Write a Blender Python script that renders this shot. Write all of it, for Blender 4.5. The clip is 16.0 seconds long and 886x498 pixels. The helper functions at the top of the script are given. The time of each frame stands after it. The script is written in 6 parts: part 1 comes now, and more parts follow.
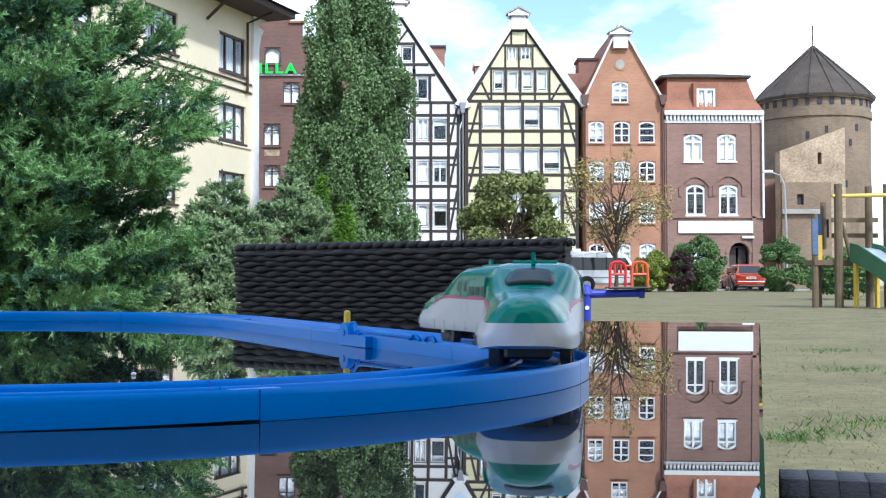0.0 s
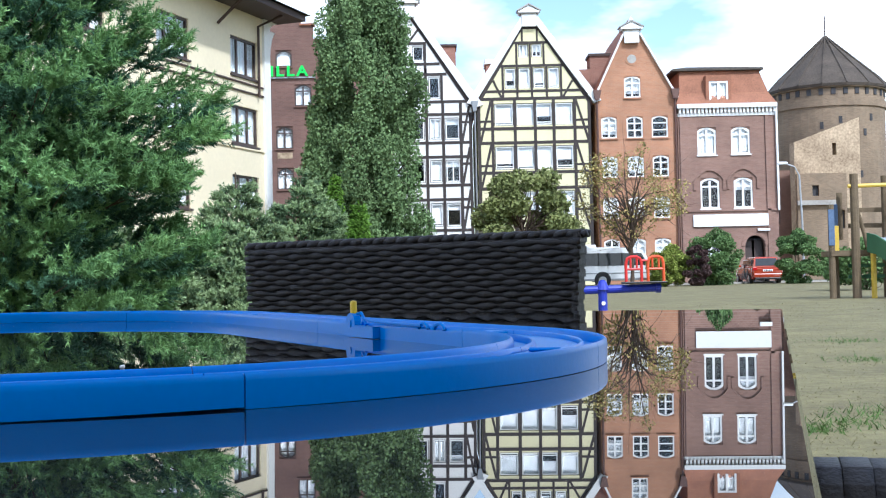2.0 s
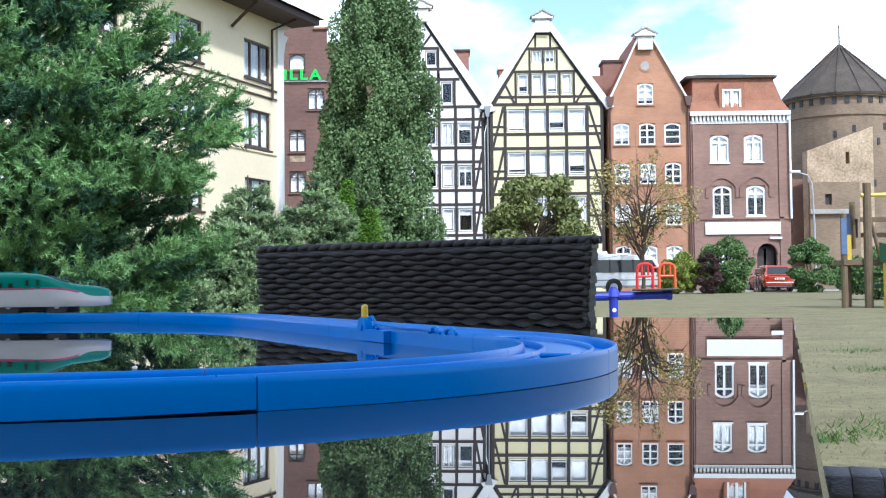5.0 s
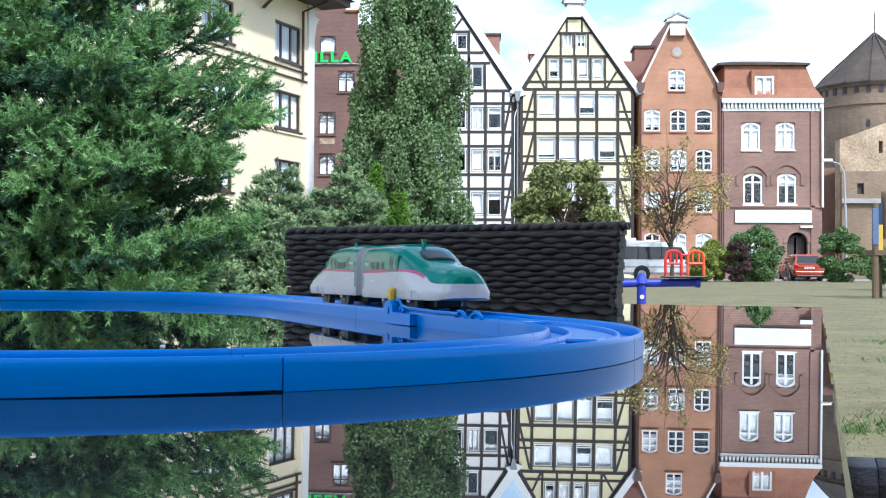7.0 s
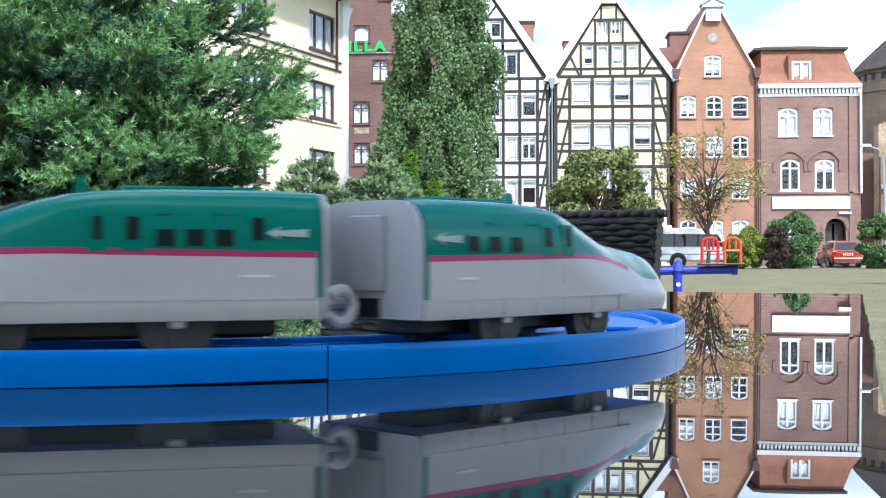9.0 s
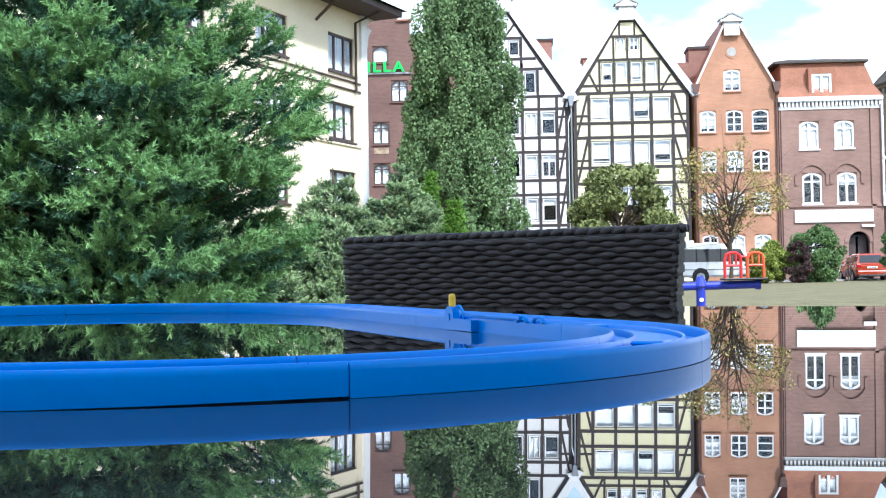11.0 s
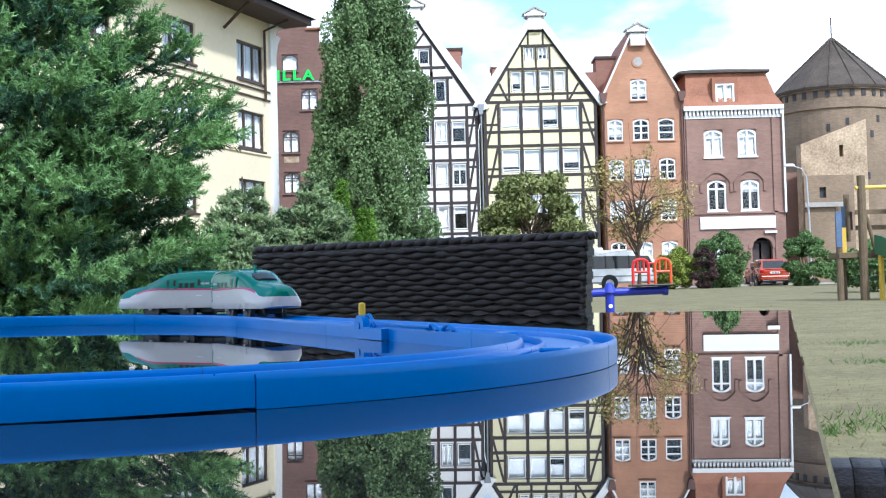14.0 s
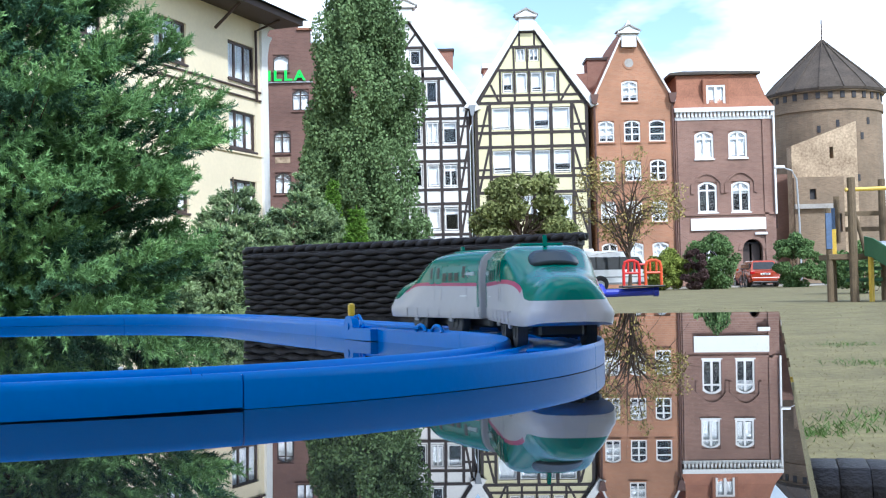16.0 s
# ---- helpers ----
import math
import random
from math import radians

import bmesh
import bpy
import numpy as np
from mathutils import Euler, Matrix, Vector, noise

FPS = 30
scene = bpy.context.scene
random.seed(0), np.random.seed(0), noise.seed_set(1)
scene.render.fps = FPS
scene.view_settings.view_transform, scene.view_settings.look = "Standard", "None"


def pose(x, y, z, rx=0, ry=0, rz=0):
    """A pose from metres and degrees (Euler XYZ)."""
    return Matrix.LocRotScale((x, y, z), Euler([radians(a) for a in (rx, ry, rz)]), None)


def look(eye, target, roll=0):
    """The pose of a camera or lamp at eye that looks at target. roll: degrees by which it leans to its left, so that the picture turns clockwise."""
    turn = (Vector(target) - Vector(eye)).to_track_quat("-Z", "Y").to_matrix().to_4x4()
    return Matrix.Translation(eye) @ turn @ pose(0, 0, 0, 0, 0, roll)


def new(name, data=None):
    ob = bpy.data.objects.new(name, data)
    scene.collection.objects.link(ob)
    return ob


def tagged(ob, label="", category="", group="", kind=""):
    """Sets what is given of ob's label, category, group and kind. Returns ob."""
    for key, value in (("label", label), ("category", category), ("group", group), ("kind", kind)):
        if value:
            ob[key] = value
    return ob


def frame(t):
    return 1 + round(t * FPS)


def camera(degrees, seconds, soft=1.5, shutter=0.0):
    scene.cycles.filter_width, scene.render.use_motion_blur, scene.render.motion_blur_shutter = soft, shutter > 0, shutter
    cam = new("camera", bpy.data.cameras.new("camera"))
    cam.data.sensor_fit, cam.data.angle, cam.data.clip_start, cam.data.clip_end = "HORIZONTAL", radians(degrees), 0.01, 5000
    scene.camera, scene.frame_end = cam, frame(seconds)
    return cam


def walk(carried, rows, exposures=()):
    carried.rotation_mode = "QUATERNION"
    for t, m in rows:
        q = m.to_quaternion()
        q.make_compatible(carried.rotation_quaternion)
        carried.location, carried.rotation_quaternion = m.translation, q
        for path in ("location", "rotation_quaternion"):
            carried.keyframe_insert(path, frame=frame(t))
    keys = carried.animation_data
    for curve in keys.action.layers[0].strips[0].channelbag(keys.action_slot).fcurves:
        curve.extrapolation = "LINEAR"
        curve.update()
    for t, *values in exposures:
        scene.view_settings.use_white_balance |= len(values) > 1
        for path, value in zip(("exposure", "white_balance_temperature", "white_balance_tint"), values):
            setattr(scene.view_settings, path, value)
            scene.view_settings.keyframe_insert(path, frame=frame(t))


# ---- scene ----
cam = camera(40.45, 16.0, soft=1.15, shutter=0.25)
PATH = [
    (0, (-0.004, -0.028, 0.776), (0.036, 1.97, 0.838), -0.1),
    (0.5, (-0.003, -0.018, 0.774), (0.0366, 1.982, 0.8369), -0.7),
    (1, (-0.001, -0.006, 0.771), (0.0343, 1.994, 0.835), -1.1),
    (1.5, (0.001, 0.0, 0.769), (0.026, 1.999, 0.83), -1.6),
    (2, (0.0, 0.002, 0.769), (0.015, 2.001, 0.83), -1.3),
    (2.5, (0.0, 0.0, 0.769), (0.015, 1.999, 0.848), -1.2),
    (3, (0.0, 0.0, 0.769), (0.008, 1.998, 0.858), -1.1),
    (3.5, (0.0, 0.0, 0.769), (0.0, 1.998, 0.856), -0.9),
    (4, (0.0, 0.001, 0.769), (0.005, 1.999, 0.852), -0.8),
    (6.5, (-0.001, 0.0, 0.769), (-0.04, 1.999, 0.817), -0.0),
    (7, (0.0, 0.0, 0.769), (-0.05, 1.999, 0.812), 0.2),
    (7.5, (-0.001, -0.002, 0.769), (-0.053, 1.997, 0.805), 0.1),
    (8, (-0.001, 0.001, 0.769), (-0.062, 1.999, 0.801), 0.3),
    (8.5, (-0.002, -0.002, 0.769), (-0.091, 1.996, 0.794), 0.4),
    (9, (-0.002, -0.001, 0.769), (-0.11, 1.996, 0.793), -0.1),
    (9.2, (-0.003, -0.002, 0.769), (-0.1306, 1.998, 0.7931), 0.0),
    (11.3, (-0.002, 0.005, 0.768), (-0.1404, 2.005, 0.8273), -1.1),
    (11.5, (-0.002, 0.009, 0.768), (-0.106, 2.005, 0.827), -1.0),
    (12, (-0.001, 0.003, 0.768), (-0.037, 2.002, 0.82), -1.1),
    (12.5, (-0.001, 0.003, 0.768), (-0.001, 2.002, 0.825), -1.1),
    (13, (-0.001, 0.003, 0.768), (0.007, 2.002, 0.829), -1.1),
    (13.5, (0.0, -0.001, 0.768), (0.006, 1.998, 0.832), -1.4),
    (14, (-0.001, 0.003, 0.768), (0.003, 2.002, 0.835), -1.5),
    (14.5, (-0.001, 0.003, 0.768), (0.006, 2.002, 0.837), -1.3),
    (15, (0.0, -0.002, 0.768), (0.009, 1.997, 0.833), -1.3),
    (15.5, (0.001, -0.006, 0.769), (0.016, 1.993, 0.832), -1.4),
    (16, (0.0, 0.001, 0.768), (0.019, 2.0, 0.836), -1.4),
]
walk(cam, [(t, look(eye, target, roll)) for t, eye, target, roll in PATH], exposures=[(0, 0.74, 5650, 8), (4, 0.82, 5650, 8), (7, 0.90, 5650, 8), (9, 1.07, 5650, 8), (11.5, 1.18, 5650, 8), (12, 1.16, 5650, 8), (12.5, 1.07, 5650, 8), (13, 0.97, 5650, 8), (14, 0.88, 5650, 8), (16, 0.77, 5650, 8)])

# ---- world, sun, exposure ----
SUN_EL, SUN_AZ = 47.0, 150.0          # degrees; azimuth clockwise from +y
world = bpy.data.worlds.new("sky")
scene.world = world
world.use_nodes = True
wn, wl = world.node_tree.nodes, world.node_tree.links
sky = wn.new("ShaderNodeTexSky")
sky.sky_type, sky.sun_disc = "NISHITA", False
sky.sun_elevation, sky.sun_rotation = radians(SUN_EL), radians(SUN_AZ)
tc = wn.new("ShaderNodeTexCoord")
stretch = wn.new("ShaderNodeMapping")
stretch.inputs["Scale"].default_value = (1.3, 1.3, 3.2)
stretch.inputs["Location"].default_value = (0.95, 0.35, 0.1)
cloud = wn.new("ShaderNodeTexNoise")
cloud.inputs["Scale"].default_value, cloud.inputs["Detail"].default_value = 2.2, 6.0
cloud.inputs["Roughness"].default_value = 0.55
ramp = wn.new("ShaderNodeValToRGB")
ramp.color_ramp.elements[0].position, ramp.color_ramp.elements[1].position = 0.47, 0.60
mixc = wn.new("ShaderNodeMixRGB")
mixc.inputs["Color2"].default_value = (7.6, 7.8, 8.1, 1)
wl.new(tc.outputs["Generated"], stretch.inputs["Vector"])
wl.new(stretch.outputs["Vector"], cloud.inputs["Vector"])
wl.new(cloud.outputs["Fac"], ramp.inputs["Fac"])
wl.new(ramp.outputs["Color"], mixc.inputs["Fac"])
wl.new(sky.outputs["Color"], mixc.inputs["Color1"])
wl.new(mixc.outputs["Color"], wn["Background"].inputs["Color"])
wn["Background"].inputs["Strength"].default_value = 0.15
sun = new("sun", bpy.data.lights.new("sun", "SUN"))
sun.data.energy, sun.data.angle, sun.data.color = 2.5, radians(3.0), (1.0, 0.97, 0.93)
_az, _el = radians(SUN_AZ), radians(SUN_EL)
SUN_DIR = Vector((math.sin(_az) * math.cos(_el), math.cos(_az) * math.cos(_el), math.sin(_el)))
sun.matrix_world = look(SUN_DIR * 60, (0, 0, 0))

# ---- materials ----


def mat(name, color, rough=0.6, metal=0.0, var=0.15, scale=4.0, bump=0.0, bscale=None, island=0.0, obj=0.0, spec=0.5, tint=None, coat=0.0):
    """A surface with colour variation at two scales, fine relief, and shifts per piece."""
    m = bpy.data.materials.new(name)
    m.use_nodes = True
    n, l = m.node_tree.nodes, m.node_tree.links
    b = n["Principled BSDF"]
    b.inputs["Roughness"].default_value, b.inputs["Metallic"].default_value = rough, metal
    b.inputs["Specular IOR Level"].default_value = spec
    b.inputs["Coat Weight"].default_value = coat
    co = n.new("ShaderNodeTexCoord")
    big, small = n.new("ShaderNodeTexNoise"), n.new("ShaderNodeTexNoise")
    big.inputs["Scale"].default_value, small.inputs["Scale"].default_value = scale, scale * 9
    big.inputs["Detail"].default_value = 4.0
    for x in (big, small):
        l.new(co.outputs["Object"], x.inputs["Vector"])
    add = n.new("ShaderNodeMath")
    add.operation = "ADD"
    l.new(big.outputs["Fac"], add.inputs[0])
    l.new(small.outputs["Fac"], add.inputs[1])
    value = add.outputs[0]
    if island or obj:
        src = n.new("ShaderNodeNewGeometry").outputs["Random Per Island"] if island else n.new("ShaderNodeObjectInfo").outputs["Random"]
        mul = n.new("ShaderNodeMath")
        mul.operation = "MULTIPLY_ADD"
        mul.inputs[1].default_value, mul.inputs[2].default_value = (island or obj), -(island or obj) / 2
        l.new(src, mul.inputs[0])
        more = n.new("ShaderNodeMath")
        more.operation = "ADD"
        l.new(value, more.inputs[0])
        l.new(mul.outputs[0], more.inputs[1])
        value = more.outputs[0]
    rng = n.new("ShaderNodeMapRange")
    rng.inputs["From Min"].default_value, rng.inputs["From Max"].default_value = 0.55, 1.45
    l.new(value, rng.inputs["Value"])
    mix = n.new("ShaderNodeMixRGB")
    dark = [c * (1 - var) for c in color]
    light = [min(1, c * (1 + var)) for c in (tint or color)]
    mix.inputs["Color1"].default_value, mix.inputs["Color2"].default_value = (*dark, 1), (*light, 1)
    l.new(rng.outputs[0], mix.inputs["Fac"])
    l.new(mix.outputs["Color"], b.inputs["Base Color"])
    if bump:
        fine = n.new("ShaderNodeTexNoise")
        fine.inputs["Scale"].default_value, fine.inputs["Detail"].default_value = bscale or scale * 20, 3
        l.new(co.outputs["Object"], fine.inputs["Vector"])
        bp = n.new("ShaderNodeBump")
        bp.inputs["Strength"].default_value, bp.inputs["Distance"].default_value = bump, 0.01
        l.new(fine.outputs["Fac"], bp.inputs["Height"])
        l.new(bp.outputs["Normal"], b.inputs["Normal"])
    return m


def brick_mat(name, c1, c2, mortar, scale=1.0):
    m = bpy.data.materials.new(name)
    m.use_nodes = True
    n, l = m.node_tree.nodes, m.node_tree.links
    b = n["Principled BSDF"]
    b.inputs["Roughness"].default_value = 0.85
    co, mp = n.new("ShaderNodeTexCoord"), n.new("ShaderNodeMapping")
    mp.inputs["Rotation"].default_value = (radians(90), 0, 0)
    br = n.new("ShaderNodeTexBrick")
    br.inputs["Scale"].default_value = scale
    br.inputs["Brick Width"].default_value, br.inputs["Row Height"].default_value = 0.26, 0.078
    br.inputs["Mortar Size"].default_value, br.inputs["Bias"].default_value = 0.008, 0.0
    br.inputs["Color1"].default_value, br.inputs["Color2"].default_value, br.inputs["Mortar"].default_value = (*c1, 1), (*c2, 1), (*mortar, 1)
    l.new(co.outputs["Object"], mp.inputs["Vector"])
    l.new(mp.outputs["Vector"], br.inputs["Vector"])
    st = n.new("ShaderNodeTexNoise")
    st.inputs["Scale"].default_value, st.inputs["Detail"].default_value = 0.45, 7
    l.new(co.outputs["Object"], st.inputs["Vector"])
    rg = n.new("ShaderNodeMapRange")
    rg.inputs["From Min"].default_value, rg.inputs["From Max"].default_value = 0.3, 0.7
    rg.inputs["To Min"].default_value, rg.inputs["To Max"].default_value = 0.78, 1.18
    l.new(st.outputs["Fac"], rg.inputs["Value"])
    mul = n.new("ShaderNodeMixRGB")
    mul.blend_type = "MULTIPLY"
    mul.inputs["Fac"].default_value = 1.0
    l.new(br.outputs["Color"], mul.inputs["Color1"])
    l.new(rg.outputs[0], mul.inputs["Color2"])
    l.new(mul.outputs["Color"], b.inputs["Base Color"])
    return m


M = {}
M["cream"] = mat("cream_render", (0.80, 0.70, 0.50), 0.9, var=0.06, scale=0.6, bump=0.2, bscale=60)
M["yellow"] = mat("pale_yellow_render", (0.74, 0.68, 0.42), 0.9, var=0.07, scale=0.7, bump=0.2, bscale=60)
M["white"] = mat("white_render", (0.80, 0.79, 0.76), 0.9, var=0.06, scale=0.7, bump=0.2, bscale=60)
M["timber"] = mat("dark_timber", (0.045, 0.035, 0.032), 0.8, var=0.35, scale=3, bump=0.3)
M["orange"] = brick_mat("orange_brick", (0.44, 0.21, 0.115), (0.385, 0.18, 0.10), (0.40, 0.255, 0.17))
M["brown"] = brick_mat("brown_brick", (0.27, 0.155, 0.115), (0.22, 0.122, 0.092), (0.29, 0.20, 0.16))
M["villa"] = brick_mat("dark_red_brick", (0.175, 0.092, 0.07), (0.14, 0.073, 0.057), (0.18, 0.115, 0.095))
M["towerbrick"] = brick_mat("weathered_brick", (0.255, 0.18, 0.115), (0.185, 0.13, 0.085), (0.25, 0.20, 0.14))
M["oldwall"] = mat("patched_plaster", (0.33, 0.225, 0.14), 0.95, var=0.5, scale=0.7, bump=0.5, tint=(0.44, 0.34, 0.23))
M["greyplaster"] = mat("grey_plaster", (0.36, 0.34, 0.31), 0.95, var=0.3, scale=0.8, bump=0.4)
M["tile"] = mat("red_roof_tile", (0.29, 0.125, 0.072), 0.85, var=0.35, scale=1.2, bump=0.5, bscale=14)
M["slate"] = mat("grey_brown_shingle", (0.070, 0.058, 0.046), 0.8, var=0.4, scale=0.7, bump=0.6, bscale=10)
M["shingle"] = mat("mossy_brown_shingle", (0.054, 0.041, 0.033), 0.85, var=0.5, scale=0.9, bump=0.8, bscale=9, tint=(0.072, 0.056, 0.042))
M["eave"] = mat("dark_brown_eave", (0.05, 0.028, 0.022), 0.6, var=0.2, scale=2)
M["trim"] = mat("white_paint", (0.80, 0.80, 0.78), 0.5, var=0.04, scale=3)
M["darkframe"] = mat("dark_brown_frame", (0.06, 0.04, 0.034), 0.5, var=0.15, scale=4)
M["curtain"] = mat("white_curtain", (0.74, 0.75, 0.76), 0.9, var=0.12, scale=2.5)
# near-black that paints the shade of unlit depth behind windows and openings
M["inside"] = mat("opening_shade", (0.05, 0.05, 0.055), 0.9, var=0.3, scale=1)
M["chimney"] = brick_mat("chimney_brick", (0.30, 0.145, 0.105), (0.25, 0.12, 0.088), (0.33, 0.2, 0.15))
M["zinc"] = mat("zinc_pipe", (0.30, 0.31, 0.32), 0.45, metal=0.7, var=0.15, scale=3)
M["copper"] = mat("brown_pipe", (0.12, 0.06, 0.045), 0.6, var=0.2, scale=3)
M["green_sign"] = mat("green_sign_letters", (0.03, 0.62, 0.08), 0.4, var=0.05, scale=3)
M["asphalt"] = mat("asphalt", (0.06, 0.06, 0.06), 0.9, var=0.2, scale=2, bump=0.4)
M["grass"] = mat("dry_lawn", (0.165, 0.128, 0.062), 0.95, var=0.42, scale=1.3, bump=0.7, bscale=70, tint=(0.165, 0.150, 0.068))
M["blade"] = mat("grass_blades", (0.31, 0.26, 0.15), 0.8, spec=0.15, var=0.2, scale=0.5, island=0.25, tint=(0.24, 0.23, 0.12))
M["weed"] = mat("green_weeds", (0.10, 0.17, 0.05), 0.8, spec=0.15, var=0.3, scale=2, island=0.5)
# needles in two tones: fresh tips, plus crown light and shade in the colour
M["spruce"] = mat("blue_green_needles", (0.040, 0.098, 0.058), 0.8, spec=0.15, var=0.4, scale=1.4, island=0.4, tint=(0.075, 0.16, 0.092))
M["sprucetip"] = mat("fresh_lit_needles", (0.105, 0.225, 0.095), 0.8, spec=0.12, var=0.35, scale=1.4, island=0.3, tint=(0.21, 0.365, 0.135))
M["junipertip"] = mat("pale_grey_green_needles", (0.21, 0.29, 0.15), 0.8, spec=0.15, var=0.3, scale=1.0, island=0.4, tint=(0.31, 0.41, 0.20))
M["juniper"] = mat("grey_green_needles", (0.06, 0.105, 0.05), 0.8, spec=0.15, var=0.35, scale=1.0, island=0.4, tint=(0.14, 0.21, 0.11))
M["poplar"] = mat("poplar_leaves", (0.095, 0.155, 0.065), 0.8, spec=0.12, var=0.30, scale=0.5, island=0.25, tint=(0.15, 0.225, 0.095))
M["thuja"] = mat("bright_green_scales", (0.125, 0.24, 0.035), 0.8, spec=0.15, var=0.35, scale=1.5, island=0.6)
M["leaf"] = mat("olive_leaves", (0.13, 0.165, 0.06), 0.8, spec=0.15, var=0.35, scale=0.8, island=0.6, tint=(0.20, 0.22, 0.08))
M["autumn"] = mat("yellowing_leaves", (0.22, 0.235, 0.085), 0.8, spec=0.15, var=0.4, scale=0.8, island=0.7, tint=(0.31, 0.24, 0.085))
M["bush"] = mat("bush_leaves", (0.075, 0.135, 0.05), 0.8, spec=0.15, var=0.35, scale=1.0, island=0.6, tint=(0.13, 0.21, 0.075))
M["limebush"] = mat("lime_bush_leaves", (0.15, 0.21, 0.04), 0.8, spec=0.15, var=0.35, scale=1.0, island=0.7, tint=(0.24, 0.28, 0.06))
M["purple"] = mat("purple_bush_leaves", (0.05, 0.026, 0.03), 0.8, spec=0.15, var=0.4, scale=1.0, island=0.7, tint=(0.085, 0.055, 0.05))
M["bark"] = mat("bark", (0.085, 0.058, 0.04), 0.95, var=0.4, scale=6, bump=0.8)
M["wicker"] = mat("black_wicker", (0.027, 0.0215, 0.021), 0.52, var=0.3, scale=30, bump=0.25, bscale=400, spec=0.4)
M["glass_table"] = mat("black_table_glass", (0.020, 0.021, 0.023), 0.0, var=0.1, scale=2, spec=1.0)
M["glass_table"].node_tree.nodes["Principled BSDF"].inputs["IOR"].default_value = 1.75
M["table_edge"] = mat("dark_table_rim", (0.014, 0.014, 0.014), 0.06, var=0.2, scale=20)
M["track"] = mat("blue_track_plastic", (0.0, 0.185, 0.63), 0.32, spec=0.22, var=0.05, scale=40, bump=0.015, bscale=500)
M["lever"] = mat("yellow_plastic", (0.72, 0.47, 0.02), 0.4, var=0.08, scale=60)
M["green"] = mat("green_train_paint", (0.0, 0.190, 0.138), 0.18, var=0.05, scale=40, spec=0.28)
M["body"] = mat("light_grey_plastic", (0.545, 0.52, 0.52), 0.33, var=0.04, scale=40)
M["rear"] = mat("grey_plastic", (0.46, 0.46, 0.47), 0.4, var=0.05, scale=40)
M["pink"] = mat("pink_stripe", (0.46, 0.03, 0.13), 0.35, var=0.05, scale=40)
M["silver"] = mat("silver_print", (0.45, 0.55, 0.54), 0.4, var=0.1, scale=60)
M["black"] = mat("black_plastic", (0.014, 0.014, 0.015), 0.4, var=0.2, scale=60)
M["tyre"] = mat("dark_grey_wheel", (0.06, 0.058, 0.058), 0.55, var=0.2, scale=60)
M["winglass"] = mat("train_window", (0.006, 0.016, 0.015), 0.3, spec=0.18, var=0.2, scale=80)
M["red"] = mat("red_paint", (0.58, 0.022, 0.02), 0.35, var=0.08, scale=4)
M["orangered"] = mat("orange_red_paint", (0.62, 0.085, 0.022), 0.35, var=0.08, scale=4)
M["bluepaint"] = mat("blue_paint", (0.02, 0.035, 0.36), 0.35, var=0.08, scale=4)
M["carred"] = mat("red_car_paint", (0.33, 0.04, 0.014), 0.25, var=0.05, scale=2, coat=0.6)
M["buswhite"] = mat("white_coach_paint", (0.78, 0.79, 0.80), 0.25, var=0.04, scale=1, coat=0.5)
M["tint"] = mat("tinted_glass", (0.03, 0.034, 0.037), 0.05, var=0.2, scale=1)
M["rubber"] = mat("black_rubber", (0.02, 0.02, 0.02), 0.8, var=0.2, scale=5)
M["taillight"] = mat("red_tail_light", (0.45, 0.01, 0.01), 0.2, var=0.05, scale=5)
M["wood"] = mat("weathered_wood", (0.145, 0.105, 0.062), 0.9, var=0.35, scale=5, bump=0.6)
M["slide"] = mat("pale_slide_steel", (0.50, 0.56, 0.62), 0.3, metal=0.4, var=0.1, scale=3)
M["greenpaint"] = mat("green_paint", (0.035, 0.13, 0.06), 0.5, var=0.2, scale=3)
M["yellowpaint"] = mat("yellow_paint", (0.62, 0.42, 0.05), 0.5, var=0.2, scale=3)
M["bluegrey"] = mat("faded_blue_board", (0.09, 0.14, 0.24), 0.7, var=0.3, scale=3)
M["steel"] = mat("galvanised_steel", (0.42, 0.43, 0.44), 0.45, metal=0.6, var=0.1, scale=3)


def glass_mat():
    m = bpy.data.materials.new("window_glass")
    m.use_nodes = True
    b = m.node_tree.nodes["Principled BSDF"]
    b.inputs["Base Color"].default_value = (0.9, 0.93, 0.95, 1)
    b.inputs["Transmission Weight"].default_value, b.inputs["Roughness"].default_value = 1.0, 0.0
    b.inputs["IOR"].default_value = 1.45
    return m


M["glass"] = glass_mat()

# ---- mesh helpers ----


def part(name, bm, material, parent=None, label="", smooth=False, loc=None):
    me = bpy.data.meshes.new(name)
    bmesh.ops.recalc_face_normals(bm, faces=bm.faces)
    bm.to_mesh(me)
    bm.free()
    me.materials.append(M[material])
    if smooth:
        me.polygons.foreach_set("use_smooth", [True] * len(me.polygons))
    ob = new(name, me)
    ob.parent = parent
    if loc is not None:
        ob.matrix_basis = loc
    if label:
        tagged(ob, label)
    return ob


def thing(name, label, category, m=None, group="", kind=""):
    e = new(name)
    e.empty_display_size = 0.1
    if m is not None:
        e.matrix_basis = m
    return tagged(e, label, category, group, kind)


def box(bm, x0, x1, y0, y1, z0, z1, m=None):
    v = [bm.verts.new(m @ Vector((x, y, z)) if m else (x, y, z)) for x in (x0, x1) for y in (y0, y1) for z in (z0, z1)]
    for f in ((0, 1, 3, 2), (4, 6, 7, 5), (0, 4, 5, 1), (2, 3, 7, 6), (0, 2, 6, 4), (1, 5, 7, 3)):
        bm.faces.new([v[i] for i in f])
    return bm


